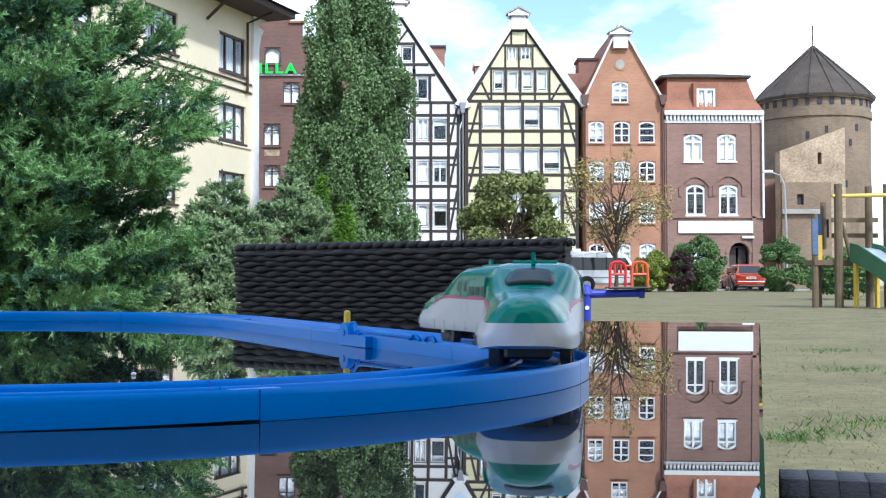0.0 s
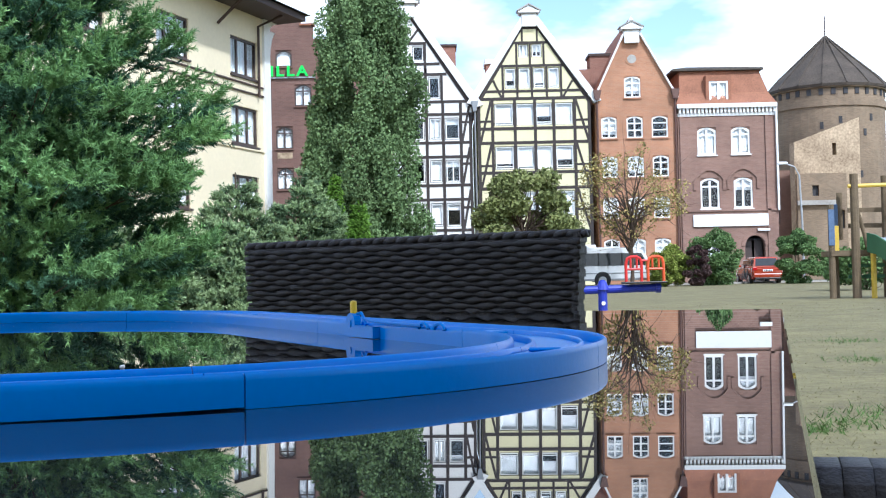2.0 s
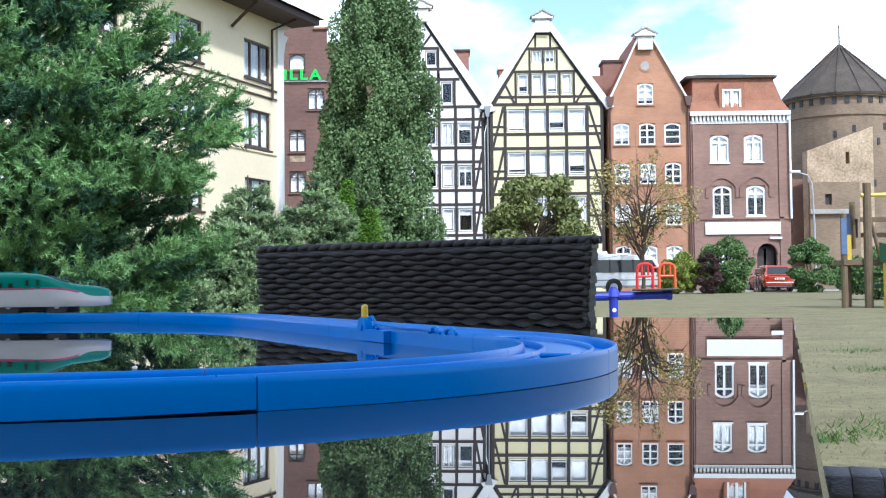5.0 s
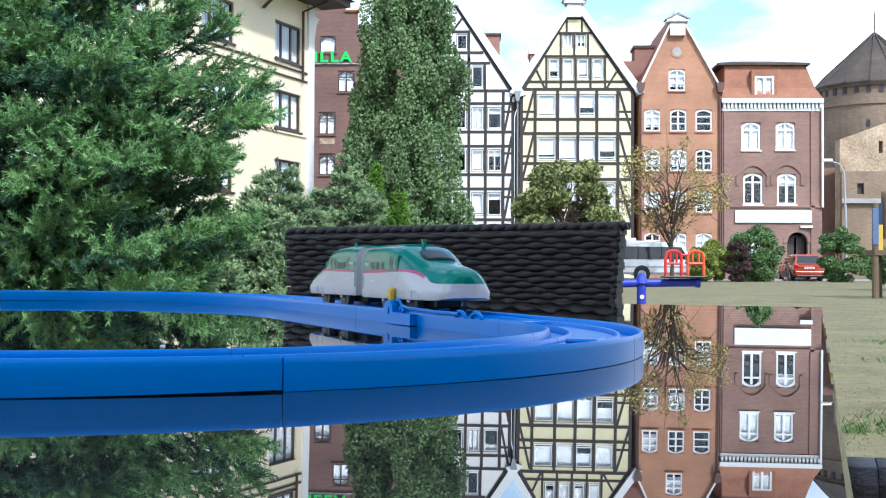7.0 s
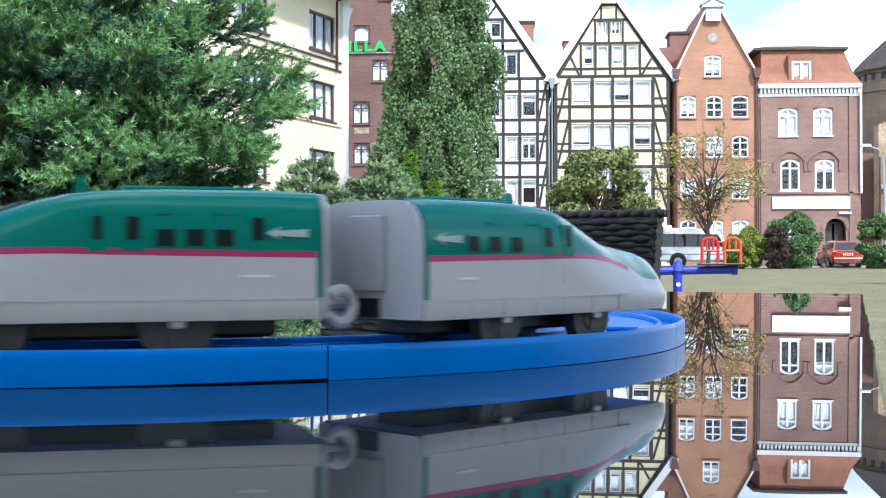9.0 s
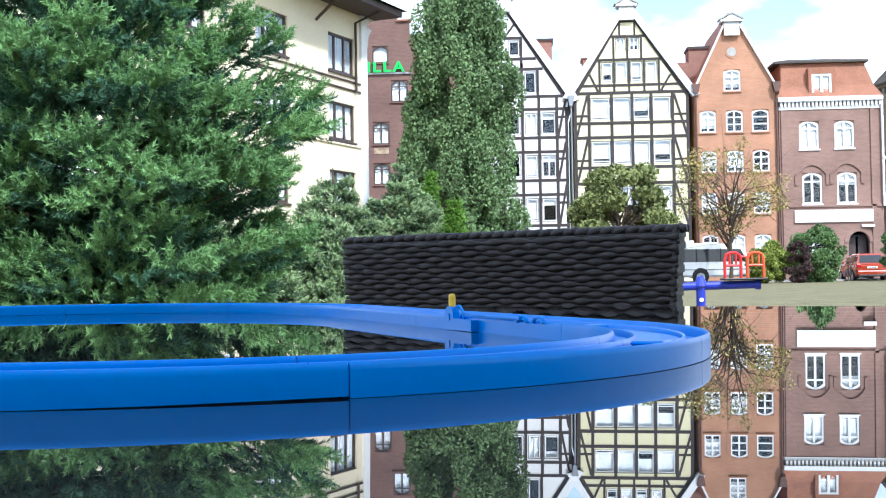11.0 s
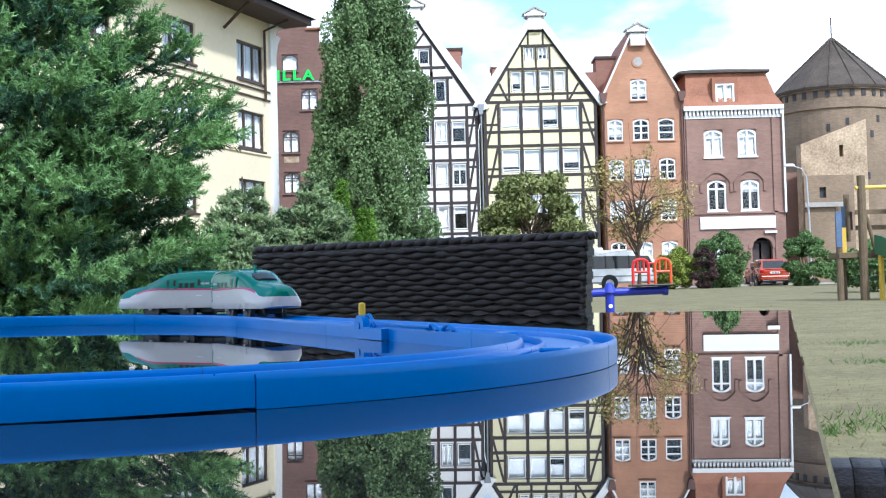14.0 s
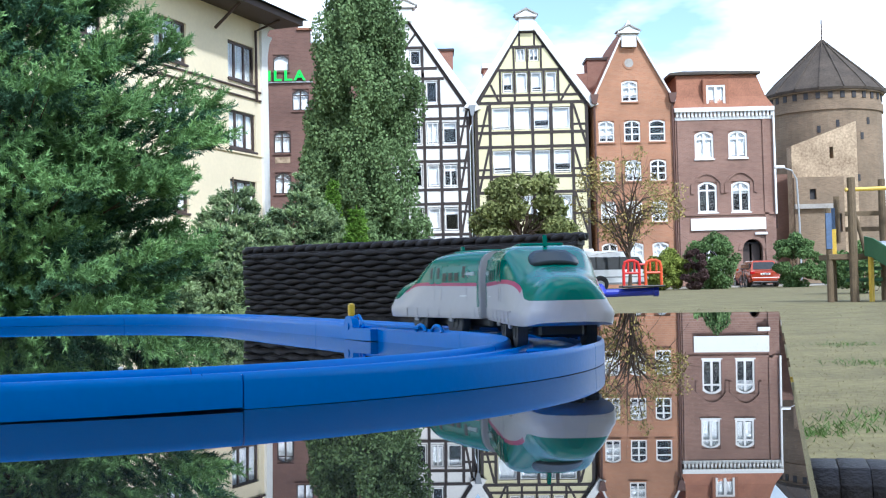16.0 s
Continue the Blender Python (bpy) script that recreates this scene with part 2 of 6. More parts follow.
def bevelled(x0, x1, y0, y1, z0, z1, r, seg=2, m=None):
    bm = bmesh.new()
    box(bm, x0, x1, y0, y1, z0, z1, m)
    bmesh.ops.bevel(bm, geom=bm.edges[:], offset=r, segments=seg, affect="EDGES", profile=0.5)
    return bm


def prism(bm, poly, y0, y1, m=None):
    """A polygon in x, z pushed from y0 to y1."""
    rows = [[bm.verts.new(m @ Vector((x, y, z)) if m else (x, y, z)) for x, z in poly] for y in (y0, y1)]
    bm.faces.new(rows[0])
    bm.faces.new(rows[1][::-1])
    k = len(poly)
    for i in range(k):
        bm.faces.new((rows[0][i], rows[0][(i + 1) % k], rows[1][(i + 1) % k], rows[1][i]))
    return bm


def clip(poly, planes):
    """Cuts a convex x, z polygon by half-planes a x + b z <= c."""
    for a, b, c in planes:
        out = []
        for i, p in enumerate(poly):
            q = poly[(i + 1) % len(poly)]
            dp, dq = a * p[0] + b * p[1] - c, a * q[0] + b * q[1] - c
            if dp <= 0:
                out.append(p)
            if dp * dq < 0:
                k = dp / (dp - dq)
                out.append((p[0] + k * (q[0] - p[0]), p[1] + k * (q[1] - p[1])))
        poly = out
        if len(poly) < 3:
            return []
    return poly


def facade(bm, x0, x1, z0, z1, y, thick, holes, planes=()):
    """A wall with real openings, cut to a gable by half-planes."""
    xs = sorted({x0, x1, *[h[0] for h in holes], *[h[1] for h in holes]})
    zs = sorted({z0, z1, *[h[2] for h in holes], *[h[3] for h in holes]})
    for i in range(len(zs) - 1):
        for j in range(len(xs) - 1):
            cx, cz = (xs[j] + xs[j + 1]) / 2, (zs[i] + zs[i + 1]) / 2
            if any(h[0] < cx < h[1] and h[2] < cz < h[3] for h in holes):
                continue
            p = clip([(xs[j], zs[i]), (xs[j + 1], zs[i]), (xs[j + 1], zs[i + 1]), (xs[j], zs[i + 1])], planes)
            if len(p) > 2:
                prism(bm, p, y, y + thick)
    bmesh.ops.remove_doubles(bm, verts=bm.verts, dist=1e-4)
    return bm


def tube(bm, pts, r, sides=8, r1=None):
    """A round bar through points, tapering from r to r1."""
    pts = [Vector(p) for p in pts]
    r1 = r if r1 is None else r1
    rings = []
    for i, p in enumerate(pts):
        d = (pts[min(i + 1, len(pts) - 1)] - pts[max(i - 1, 0)]).normalized()
        a = d.orthogonal().normalized()
        b = d.cross(a)
        if rings:
            a = (prev - d * prev.dot(d)).normalized()
            b = d.cross(a)
        prev = a
        q = r + (r1 - r) * i / max(1, len(pts) - 1)
        rings.append([bm.verts.new(p + (a * math.cos(k * math.tau / sides) + b * math.sin(k * math.tau / sides)) * q) for k in range(sides)])
    for u, w in zip(rings, rings[1:]):
        for k in range(sides):
            bm.faces.new((u[k], u[(k + 1) % sides], w[(k + 1) % sides], w[k]))
    bm.faces.new(rings[0][::-1])
    bm.faces.new(rings[-1])
    return bm


def mesh_of(name, verts, faces, material, parent=None, kind="", label=""):
    me = bpy.data.meshes.new(name)
    me.from_pydata(verts.tolist() if hasattr(verts, "tolist") else verts, [], faces.tolist() if hasattr(faces, "tolist") else faces)
    me.materials.append(M[material])
    ob = new(name, me)
    ob.parent = parent
    return tagged(ob, label, kind=kind) if (label or kind) else ob


def unit(a):
    return a / np.maximum(np.linalg.norm(a, axis=-1, keepdims=True), 1e-9)


def leaves(name, pts, size, material, parent, rng, long=1.5, lean=None):
    """A crown of small four-cornered leaves at the points given."""
    n = len(pts)
    a = unit(rng.normal(size=(n, 3)))
    if lean is not None:
        a = unit(a * 0.7 + lean)
    b = unit(np.cross(a, rng.normal(size=(n, 3))))
    s = (size * rng.uniform(0.6, 1.3, n))[:, None]
    v = np.stack([pts - a * s * long * 0.5, pts + b * s * 0.5, pts + a * s * long * 0.5, pts - b * s * 0.5], 1).reshape(-1, 3)
    return mesh_of(name, v, np.arange(4 * n).reshape(-1, 4), material, parent, kind="stuff")


def needles(name, base, way, length, count, nlen, wide, material, parent, rng):
    """Twigs with needles all round: each needle is one thin triangle."""
    n = len(base)
    k = np.linspace(0.05, 1, count)
    p = base[:, None] + way[:, None] * (length[:, None, None] * k[None, :, None])
    side = unit(rng.normal(size=(n, count, 3)))
    side = unit(side - way[:, None] * (side * way[:, None]).sum(-1, keepdims=True))
    d = unit(side * 0.85 + way[:, None] * 0.75)
    across = unit(np.cross(d, rng.normal(size=(n, count, 3)))) * wide
    ln = nlen * rng.uniform(0.7, 1.2, (n, count, 1))
    v = np.stack([p - across, p + across, p + d * ln], 2).reshape(-1, 3)
    return mesh_of(name, v, np.arange(len(v)).reshape(-1, 3), material, parent, kind="stuff")

# ---- ground ----
T = 0.74                      # table top
SLOPE = 0.0075


def ground_z(y):
    return SLOPE * min(max(y, 0.0), 80.0)


def make_ground():
    bm = bmesh.new()
    ys = [-2000, 0, 20, 40, 57.5, 58, 80, 300, 3000]
    rows = [[bm.verts.new((x, y, ground_z(y))) for x in (-2500, -60, 0, 60, 2500)] for y in ys]
    for a, b in zip(rows, rows[1:]):
        for i in range(4):
            bm.faces.new((a[i], a[i + 1], b[i + 1], b[i]))
    tagged(part("ground", bm, "grass"), "dry yellow-green lawn with worn patches", "lawn", kind="structure")
    bm = bmesh.new()
    v = [bm.verts.new((x, y, ground_z(y) + 0.012)) for x, y in ((-60, 67.4), (60, 67.4), (60, 79.2), (-60, 79.2))]
    bm.faces.new(v)
    tagged(part("road", bm, "asphalt"), "grey asphalt street before the houses", "road", kind="structure")
    bm = bmesh.new()
    for i in range(60):
        x = -60 + i * 2.0
        box(bm, x, x + 1.99, 67.2, 67.4, ground_z(67) - 0.1, ground_z(67) + 0.10)
    tagged(part("kerb", bm, "greyplaster"), "grey concrete kerb along the street", "kerb", kind="structure")


make_ground()

# ---- houses ----
Y = 80.0


def window(parent, x0, x1, z0, z1, y, frame="trim", arch=0.0, mull=(0.5,), cross=(), curtain=1.0, bar=0.07, lintel=None, sill=None, name="window", m=None):
    """A window in its opening: frame, bars, pane, curtain."""
    w = thing(name, "", "", m)
    w.parent = parent
    bm = bmesh.new()
    k = 6 if arch else 1

    def outline(d):
        top = [(x1 - d + (x0 - x1 + 2 * d) * i / k, z1 - d + (arch * (1 - (2 * i / k - 1) ** 2) if arch else 0) - arch) for i in range(k + 1)]
        return [(x0 + d, z0 + d), (x1 - d, z0 + d)] + top
    o, n = outline(0), outline(bar)
    for i in range(len(o)):
        j = (i + 1) % len(o)
        prism(bm, [o[i], o[j], n[j], n[i]], y, y + 0.09)
    part("window_frame", bm, frame, w)
    bm = bmesh.new()
    for q in mull:
        c = x0 + (x1 - x0) * q
        box(bm, c - bar * 0.6, c + bar * 0.6, y + 0.01, y + 0.08, z0 + bar, z1 - bar - arch * 0.2)
    for q in cross:
        c = z0 + (z1 - z0) * q
        box(bm, x0 + bar, x1 - bar, y + 0.015, y + 0.075, c - bar * 0.45, c + bar * 0.45)
    if mull or cross:
        part("glazing_bar", bm, frame, w)
    bm = bmesh.new()
    box(bm, x0 + bar, x1 - bar, y + 0.05, y + 0.056, z0 + bar, z1 - bar)
    part("pane", bm, "glass", w).visible_shadow = False
    if curtain:
        bm = bmesh.new()
        zb = z1 - (z1 - z0) * curtain
        steps = 8
        for i in range(steps):
            a, b = x0 + (x1 - x0) * i / steps, x0 + (x1 - x0) * (i + 1) / steps
            box(bm, a, b, y + 0.14 + 0.03 * (i % 2), y + 0.16 + 0.03 * (i % 2), zb, z1)
        part("curtain", bm, "curtain", w)
    if arch:
        for s in (0, 1):
            bm = bmesh.new()
            xe, xm = (x0, (x0 + x1) / 2) if s == 0 else (x1, (x0 + x1) / 2)
            pts = [(xe + (xm - xe) * i / 4, z1 - arch + arch * (1 - (1 - i / 4) ** 2)) for i in range(5)]
            prism(bm, [(xe, z1 + 0.001)] + pts, y + 0.005, y + 0.2)
            part("spandrel", bm, lintel or "brown", w)
    if sill:
        bm = bmesh.new()
        box(bm, x0 - 0.06, x1 + 0.06, y - 0.15, y + 0.02, z0 - 0.09, z0 - 0.003)
        part("window_sill", bm, sill, w)
    return w


def beam(parent, p, q, w=0.17, y=Y - 0.03, thick=0.06, material="timber"):
    """A timber from p to q, both x, z, standing proud of the wall."""
    p, q = Vector((p[0], p[1])), Vector((q[0], q[1]))
    d = (q - p).normalized()
    n = Vector((-d.y, d.x)) * w / 2
    bm = bmesh.new()
    prism(bm, [tuple(p - n), tuple(q - n), tuple(q + n), tuple(p + n)], y, y + thick)
    return part("beam", bm, material, parent)


def shell(h, x0, x1, z0, z1, y, depth, material):
    """Side and rear walls; floors and inner wall within, near-black to paint room shade."""
    bm = bmesh.new()
    box(bm, x0, x0 + 0.3, y + 0.35, y + depth, z0, z1)
    box(bm, x1 - 0.3, x1, y + 0.35, y + depth, z0, z1)
    box(bm, x0 + 0.3, x1 - 0.3, y + depth - 0.3, y + depth, z0, z1)
    part("side_wall", bm, material, h)
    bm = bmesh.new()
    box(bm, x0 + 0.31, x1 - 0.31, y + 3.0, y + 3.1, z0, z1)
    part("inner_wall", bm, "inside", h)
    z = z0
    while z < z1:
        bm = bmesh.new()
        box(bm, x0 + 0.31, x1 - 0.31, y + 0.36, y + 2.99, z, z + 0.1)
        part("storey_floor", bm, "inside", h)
        z += 2.85


def gable_roof(h, x0, x1, eave, apex, y, depth, material="tile", over=0.25, verge="trim", vw=0.32, front=0.22):
    ax, az = apex
    bm = bmesh.new()
    prism(bm, [(x0 - over, eave - 0.25), (ax, az), (ax, az + 0.2), (x0 - over - 0.1, eave - 0.12)], y + 0.30, y + depth)
    prism(bm, [(ax, az), (x1 + over, eave - 0.25), (x1 + over + 0.1, eave - 0.12), (ax, az + 0.2)], y + 0.30, y + depth)
    part("roof", bm, material, h)
    # added near-black screen: paints the attic's shade and hides the sky behind
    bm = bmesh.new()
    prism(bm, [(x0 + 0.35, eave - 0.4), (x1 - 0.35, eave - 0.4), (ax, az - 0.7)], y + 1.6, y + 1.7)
    part("attic_screen", bm, "inside", h)
    for s in (-1, 1):
        xe = x0 - over if s < 0 else x1 + over
        d = Vector((ax - xe, az - eave + 0.2)).normalized()
        n = Vector((-d.y, d.x)) * (-s) * vw
        bm = bmesh.new()
        prism(bm, [(xe, eave - 0.2), (ax, az), (ax + 0 * n.x, az + abs(n.y) + 0.15), (xe + n.x * 0.6, eave - 0.2 + abs(n.y) * 0.3)], y - front, y + 0.07 + front)
        part("verge_board", bm, verge, h)


def finial(h, x, z, w, y, wall="trim", material="trim"):
    """The little block with cornice and pediment on a gable's tip."""
    bm = bmesh.new()
    box(bm, x - w * 0.34, x + w * 0.34, y - 0.3, y + 0.5, z - 0.9, z)
    part("gable_block", bm, wall if wall != "orange" else material, h)
    bm = bmesh.new()
    box(bm, x - w * 0.5, x + w * 0.5, y - 0.45, y + 0.6, z, z + 0.12)
    part("gable_cornice", bm, material, h)
    bm = bmesh.new()
    prism(bm, [(x - w * 0.46, z + 0.121), (x + w * 0.46, z + 0.121), (x, z + 0.52)], y - 0.36, y + 0.55)
    part("pediment", bm, wall if wall != "orange" else material, h)
    for s in (-1, 1):
        bm = bmesh.new()
        prism(bm, [(x + s * w * 0.52, z + 0.125), (x, z + 0.53), (x, z + 0.63), (x + s * w * 0.58, z + 0.17)], y - 0.44, y + 0.58)
        part("pediment_cap", bm, "greyplaster", h)
    # grey strip under the cornice: its shadow, painted as a part
    bm = bmesh.new()
    box(bm, x - w * 0.42, x + w * 0.42, y - 0.4, y + 0.55, z - 0.06, z - 0.001)
    part("gable_shadow_strip", bm, "greyplaster", h)


def yellow_house():
    h = thing("half_timbered_house", "pale yellow half-timbered gabled house with white windows", "house", group="gabled houses")
    x0, x1, ez = 3.12, 10.66, 12.95
    ax, az = 6.70, 18.75
    cols = [(4.22, 5.52), (5.68, 6.92), (6.98, 8.12), (8.28, 9.5)]
    holes = [(a, b, 11.35, 12.85) for a, b in cols] + [(a, b, 8.4, 9.98) for a, b in cols] + [(a, b, 5.25, 6.95) for a, b in cols]
    attic = [(4.98, 5.72), (5.9, 6.7), (6.88, 7.68), (7.88, 8.65)]
    holes += [(a, b, 13.82, 15.22) for a, b in attic]
    top = [(5.92, 6.6), (6.8, 7.5)]
    holes += [(a, b, 15.92, 16.82) for a, b in top]
    holes += [(a, b, 2.1, 3.9) for a, b in cols]
    pl = [(-(az - ez), ax - x0, -(az - ez) * x0 + (ax - x0) * ez), (az - ez, x1 - ax, (az - ez) * x1 + (x1 - ax) * ez)]
    bm = bmesh.new()
    facade(bm, x0, x1, 0.5, az, Y, 0.35, holes, pl)
    part("wall", bm, "yellow", h)
    shell(h, x0, x1, 0.5, ez - 0.3, Y, 11, "yellow")
    gable_roof(h, x0, x1, ez, (ax, az), Y, 11, vw=0.95)
    finial(h, 6.68, 18.85, 1.4, Y)
    for i, (a, b, c, d) in enumerate(holes):
        window(h, a + 0.05, b - 0.05, c + 0.04, d - 0.04, Y + 0.06, cross=(0.12,) if d - c > 1.2 else (), mull=() if d - c > 1.2 else (0.5,), curtain=(0.85, 1.0, 0.6, 1.0, 0.75)[i % 5])
    for z in (4.2, 7.15, 8.2, 10.2, 11.15, 13.15):
        beam(h, (x0, z), (x1, z), 0.2)
    for z, hw in ((13.65, 3.6), (15.35, 2.35), (16.9, 1.3), (17.9, 0.55)):
        beam(h, (ax - hw, z), (ax + hw, z), 0.17)
    for x in (3.2, 4.1, 5.6, 6.95, 8.2, 9.6, 10.57):
        beam(h, (x, 0.8), (x, 13.1), 0.2, y=Y - 0.034)
    for x in (4.85, 5.81, 6.79, 7.78, 8.75):
        beam(h, (x, 13.15), (x, 15.3), 0.15, y=Y - 0.034)
    for x in (5.8, 6.7, 7.62):
        beam(h, (x, 15.35), (x, 16.9), 0.14, y=Y - 0.034)
    for x in (6.2, 7.2):
        beam(h, (x, 16.9), (x, 17.9), 0.13, y=Y - 0.034)
    for zl, zh in ((4.2, 7.15), (7.15, 10.2), (10.2, 13.1)):
        beam(h, (3.3, zl + 0.1), (4.0, zh - 0.1), 0.16, y=Y - 0.026)
        beam(h, (10.5, zl + 0.1), (9.7, zh - 0.1), 0.16, y=Y - 0.026)
        zm = (zl + zh) / 2
        beam(h, (3.2, zm), (4.1, zm), 0.15, y=Y - 0.022)
        beam(h, (9.6, zm), (10.57, zm), 0.15, y=Y - 0.022)
    beam(h, (4.75, 13.2), (4.2, 14.4), 0.15, y=Y - 0.026)
    beam(h, (8.85, 13.2), (9.5, 14.3), 0.15, y=Y - 0.026)
    beam(h, (x0 + 0.1, ez), (ax - 0.15, az - 0.2), 0.2, y=Y - 0.04)
    beam(h, (x1 - 0.1, ez), (ax + 0.15, az - 0.2), 0.2, y=Y - 0.04)
    # gutter box and pipe between the two half-timbered houses
    bm = bmesh.new()
    prism(bm, [(2.82, 12.3), (3.02, 12.3), (3.16, 13.0), (2.70, 13.0)], Y - 0.5, Y - 0.26)
    part("hopper", bm, "zinc", h)
    bm = bmesh.new()
    tube(bm, [(2.92, Y - 0.34, 0.7), (2.92, Y - 0.34, 12.3)], 0.06)
    part("downpipe", bm, "zinc", h)
    # chimney behind
    bm = bmesh.new()
    box(bm, 3.95, 5.3, Y + 4, Y + 6, 12.2, 16.25)
    part("chimney", bm, "chimney", h)
    bm = bmesh.new()
    box(bm, 3.85, 5.4, Y + 3.9, Y + 6.1, 16.25, 16.6)
    part("chimney_cap", bm, "trim", h)


def white_house():
    h = thing("half_timbered_house", "white half-timbered gabled house with black beams", "house", group="gabled houses")
    x0, x1, ez = -5.45, 2.72, 12.8
    ax, az = -1.45, 19.25
    rows = [(-3.9, -2.95), (-2.6, -1.7), (-1.36, -0.45), (-0.14, 0.68), (0.92, 1.9)]
    holes = [(a, b, 10.5, 11.98) for a, b in rows] + [(a, b, 7.65, 9.15) for a, b in rows] + [(a, b, 4.7, 6.28) for a, b in rows] + [(a, b, 1.9, 3.5) for a, b in rows]
    holes += [(-3.2, -2.4, 13.25, 14.7), (-1.15, -0.42, 13.25, 14.7), (-0.14, 0.65, 13.25, 14.74), (-1.17, -0.4, 15.8, 16.85)]
    pl = [(-(az - ez), ax - x0, -(az - ez) * x0 + (ax - x0) * ez), (az - ez, x1 - ax, (az - ez) * x1 + (x1 - ax) * ez)]
    bm = bmesh.new()
    facade(bm, x0, x1, 0.5, az, Y, 0.35, holes, pl)
    part("wall", bm, "white", h)
    shell(h, x0, x1, 0.5, ez - 0.3, Y, 11, "white")
    gable_roof(h, x0, x1, ez, (ax, az), Y, 11, vw=1.05, front=0.19)
    finial(h, -1.45, 19.65, 1.5, Y)
    for i, (a, b, c, d) in enumerate(holes):
        window(h, a + 0.04, b - 0.04, c + 0.04, d - 0.04, Y + 0.06, curtain=(0.0, 0.7, 0.0, 0.9, 0.3)[i % 5] if c < 13 else 0.0, mull=(0.5,) if i % 3 == 0 else ())
    for z in (4.45, 6.5, 7.45, 9.35, 10.3, 12.2, 13.05):
        beam(h, (x0, z), (x1, z), 0.19)
    for z, hw in ((14.9, 2.55), (15.6, 2.1), (17.0, 1.2)):
        beam(h, (ax - hw, z), (ax + hw, z), 0.19)
    for x in (-5.35, -4.2, -2.8, -1.55, -0.3, 0.8, 1.98, 2.62):
        beam(h, (x, 0.8), (x, 12.3 if abs(x) > 2 else 13.1), 0.2, y=Y - 0.034)
    for x in (-2.3, -1.3, -0.3, 0.75):
        beam(h, (x, 13.05), (x, 15.3 if x < 0 else 14.9), 0.18, y=Y - 0.034)
    beam(h, (-0.32, 15.0), (-0.32, 17.0), 0.18, y=Y - 0.034)
    for zl, zh in ((1.0, 4.4), (4.45, 7.45), (7.45, 10.3), (10.3, 13.0)):
        beam(h, (2.05, zl), (2.55, zh - 0.3), 0.16, y=Y - 0.026)
        zm = (zl + zh) / 2
        beam(h, (1.98, zm), (2.62, zm), 0.16, y=Y - 0.022)
    for s, a, b in ((1, x1, 0.12), (-1, x0, 0.12)):
        beam(h, (a, ez - 0.1), (ax + s * 0.2, az - 0.4), 0.24, y=Y - 0.04)
    beam(h, (ax, 17.0), (ax + 0.75, 18.0), 0.15, y=Y - 0.026)
    bm = bmesh.new()
    box(bm, 0.25, 1.8, Y + 3, Y + 5, 13.5, 17.35)
    part("chimney", bm, "chimney", h)
    bm = bmesh.new()
    box(bm, 0.15, 1.9, Y + 2.9, Y + 5.1, 17.35, 17.5)
    part("chimney_cap", bm, "eave", h)


def orange_house():
    h = thing("brick_house", "orange brick gabled house with white windows", "house", group="gabled houses")
    x0, x1, ez = 11.02, 16.4, 13.2
    ax, az = 13.5, 18.3
    cols = [(11.36, 12.4), (13.06, 14.14), (14.74, 15.82)]
    rows = [(10.35, 11.8), (7.72, 9.14), (4.96, 6.4), (2.0, 3.6)]
    holes = [(a, b, c, d) for c, d in rows for a, b in cols] + [(12.96, 14.05, 13.05, 14.48)]
    pl = [(-(az - ez), ax - x0, -(az - ez) * x0 + (ax - x0) * ez), (az - ez, x1 - ax, (az - ez) * x1 + (x1 - ax) * ez)]
    bm = bmesh.new()
    facade(bm, x0, x1, 0.5, 17.2, Y, 0.35, holes, pl)
    part("wall", bm, "orange", h)
    shell(h, x0, x1, 0.5, ez - 0.3, Y, 11, "orange")
    gable_roof(h, x0, x1, ez, (ax, az), Y, 11, verge="trim", vw=0.2, over=0.05)
    finial(h, 13.52, 17.6, 1.45, Y, "orange")
    for i, (a, b, c, d) in enumerate(holes):
        opened = i == 2
        window(h, a, b, c, d, Y + 0.05, arch=0.16, cross=(0.36, 0.68), curtain=0.0 if opened or i % 4 == 1 else 0.8, lintel="orange", bar=0.09, sill="orange", mull=(0.5,) if not opened else ())
    o = bmesh.new()
    tube(o, [(13.51, Y + 0.02, 15.65), (13.51, Y - 0.04, 15.65)], 0.42, 20)
    part("oculus_ring", o, "orange", h)
    o = bmesh.new()
    tube(o, [(13.51, Y - 0.03, 15.65), (13.51, Y - 0.05, 15.65)], 0.3, 20)
    part("oculus", o, "greyplaster", h)
    for x in (11.1, 16.32):
        bm = bmesh.new()
        tube(bm, [(x, Y - 0.14, 0.7), (x, Y - 0.14, 12.9)], 0.07)
        part("downpipe", bm, "copper", h)
        bm = bmesh.new()
        prism(bm, [(x - 0.14, 12.9), (x + 0.14, 12.9), (x + 0.28, 13.55), (x - 0.28, 13.55)], Y - 0.4, Y - 0.02)
        part("hopper", bm, "copper", h)
    bm = bmesh.new()
    box(bm, 11.15, 12.85, Y + 3.2, Y + 5, 13.2, 16.5)
    box(bm, 10.2, 11.14, Y + 3.2, Y + 5, 13.2, 15.6)
    part("chimney", bm, "chimney", h)
    bm = bmesh.new()
    box(bm, 11.05, 12.95, Y + 3.1, Y + 5.1, 16.5, 16.68)
    part("chimney_cap", bm, "eave", h)


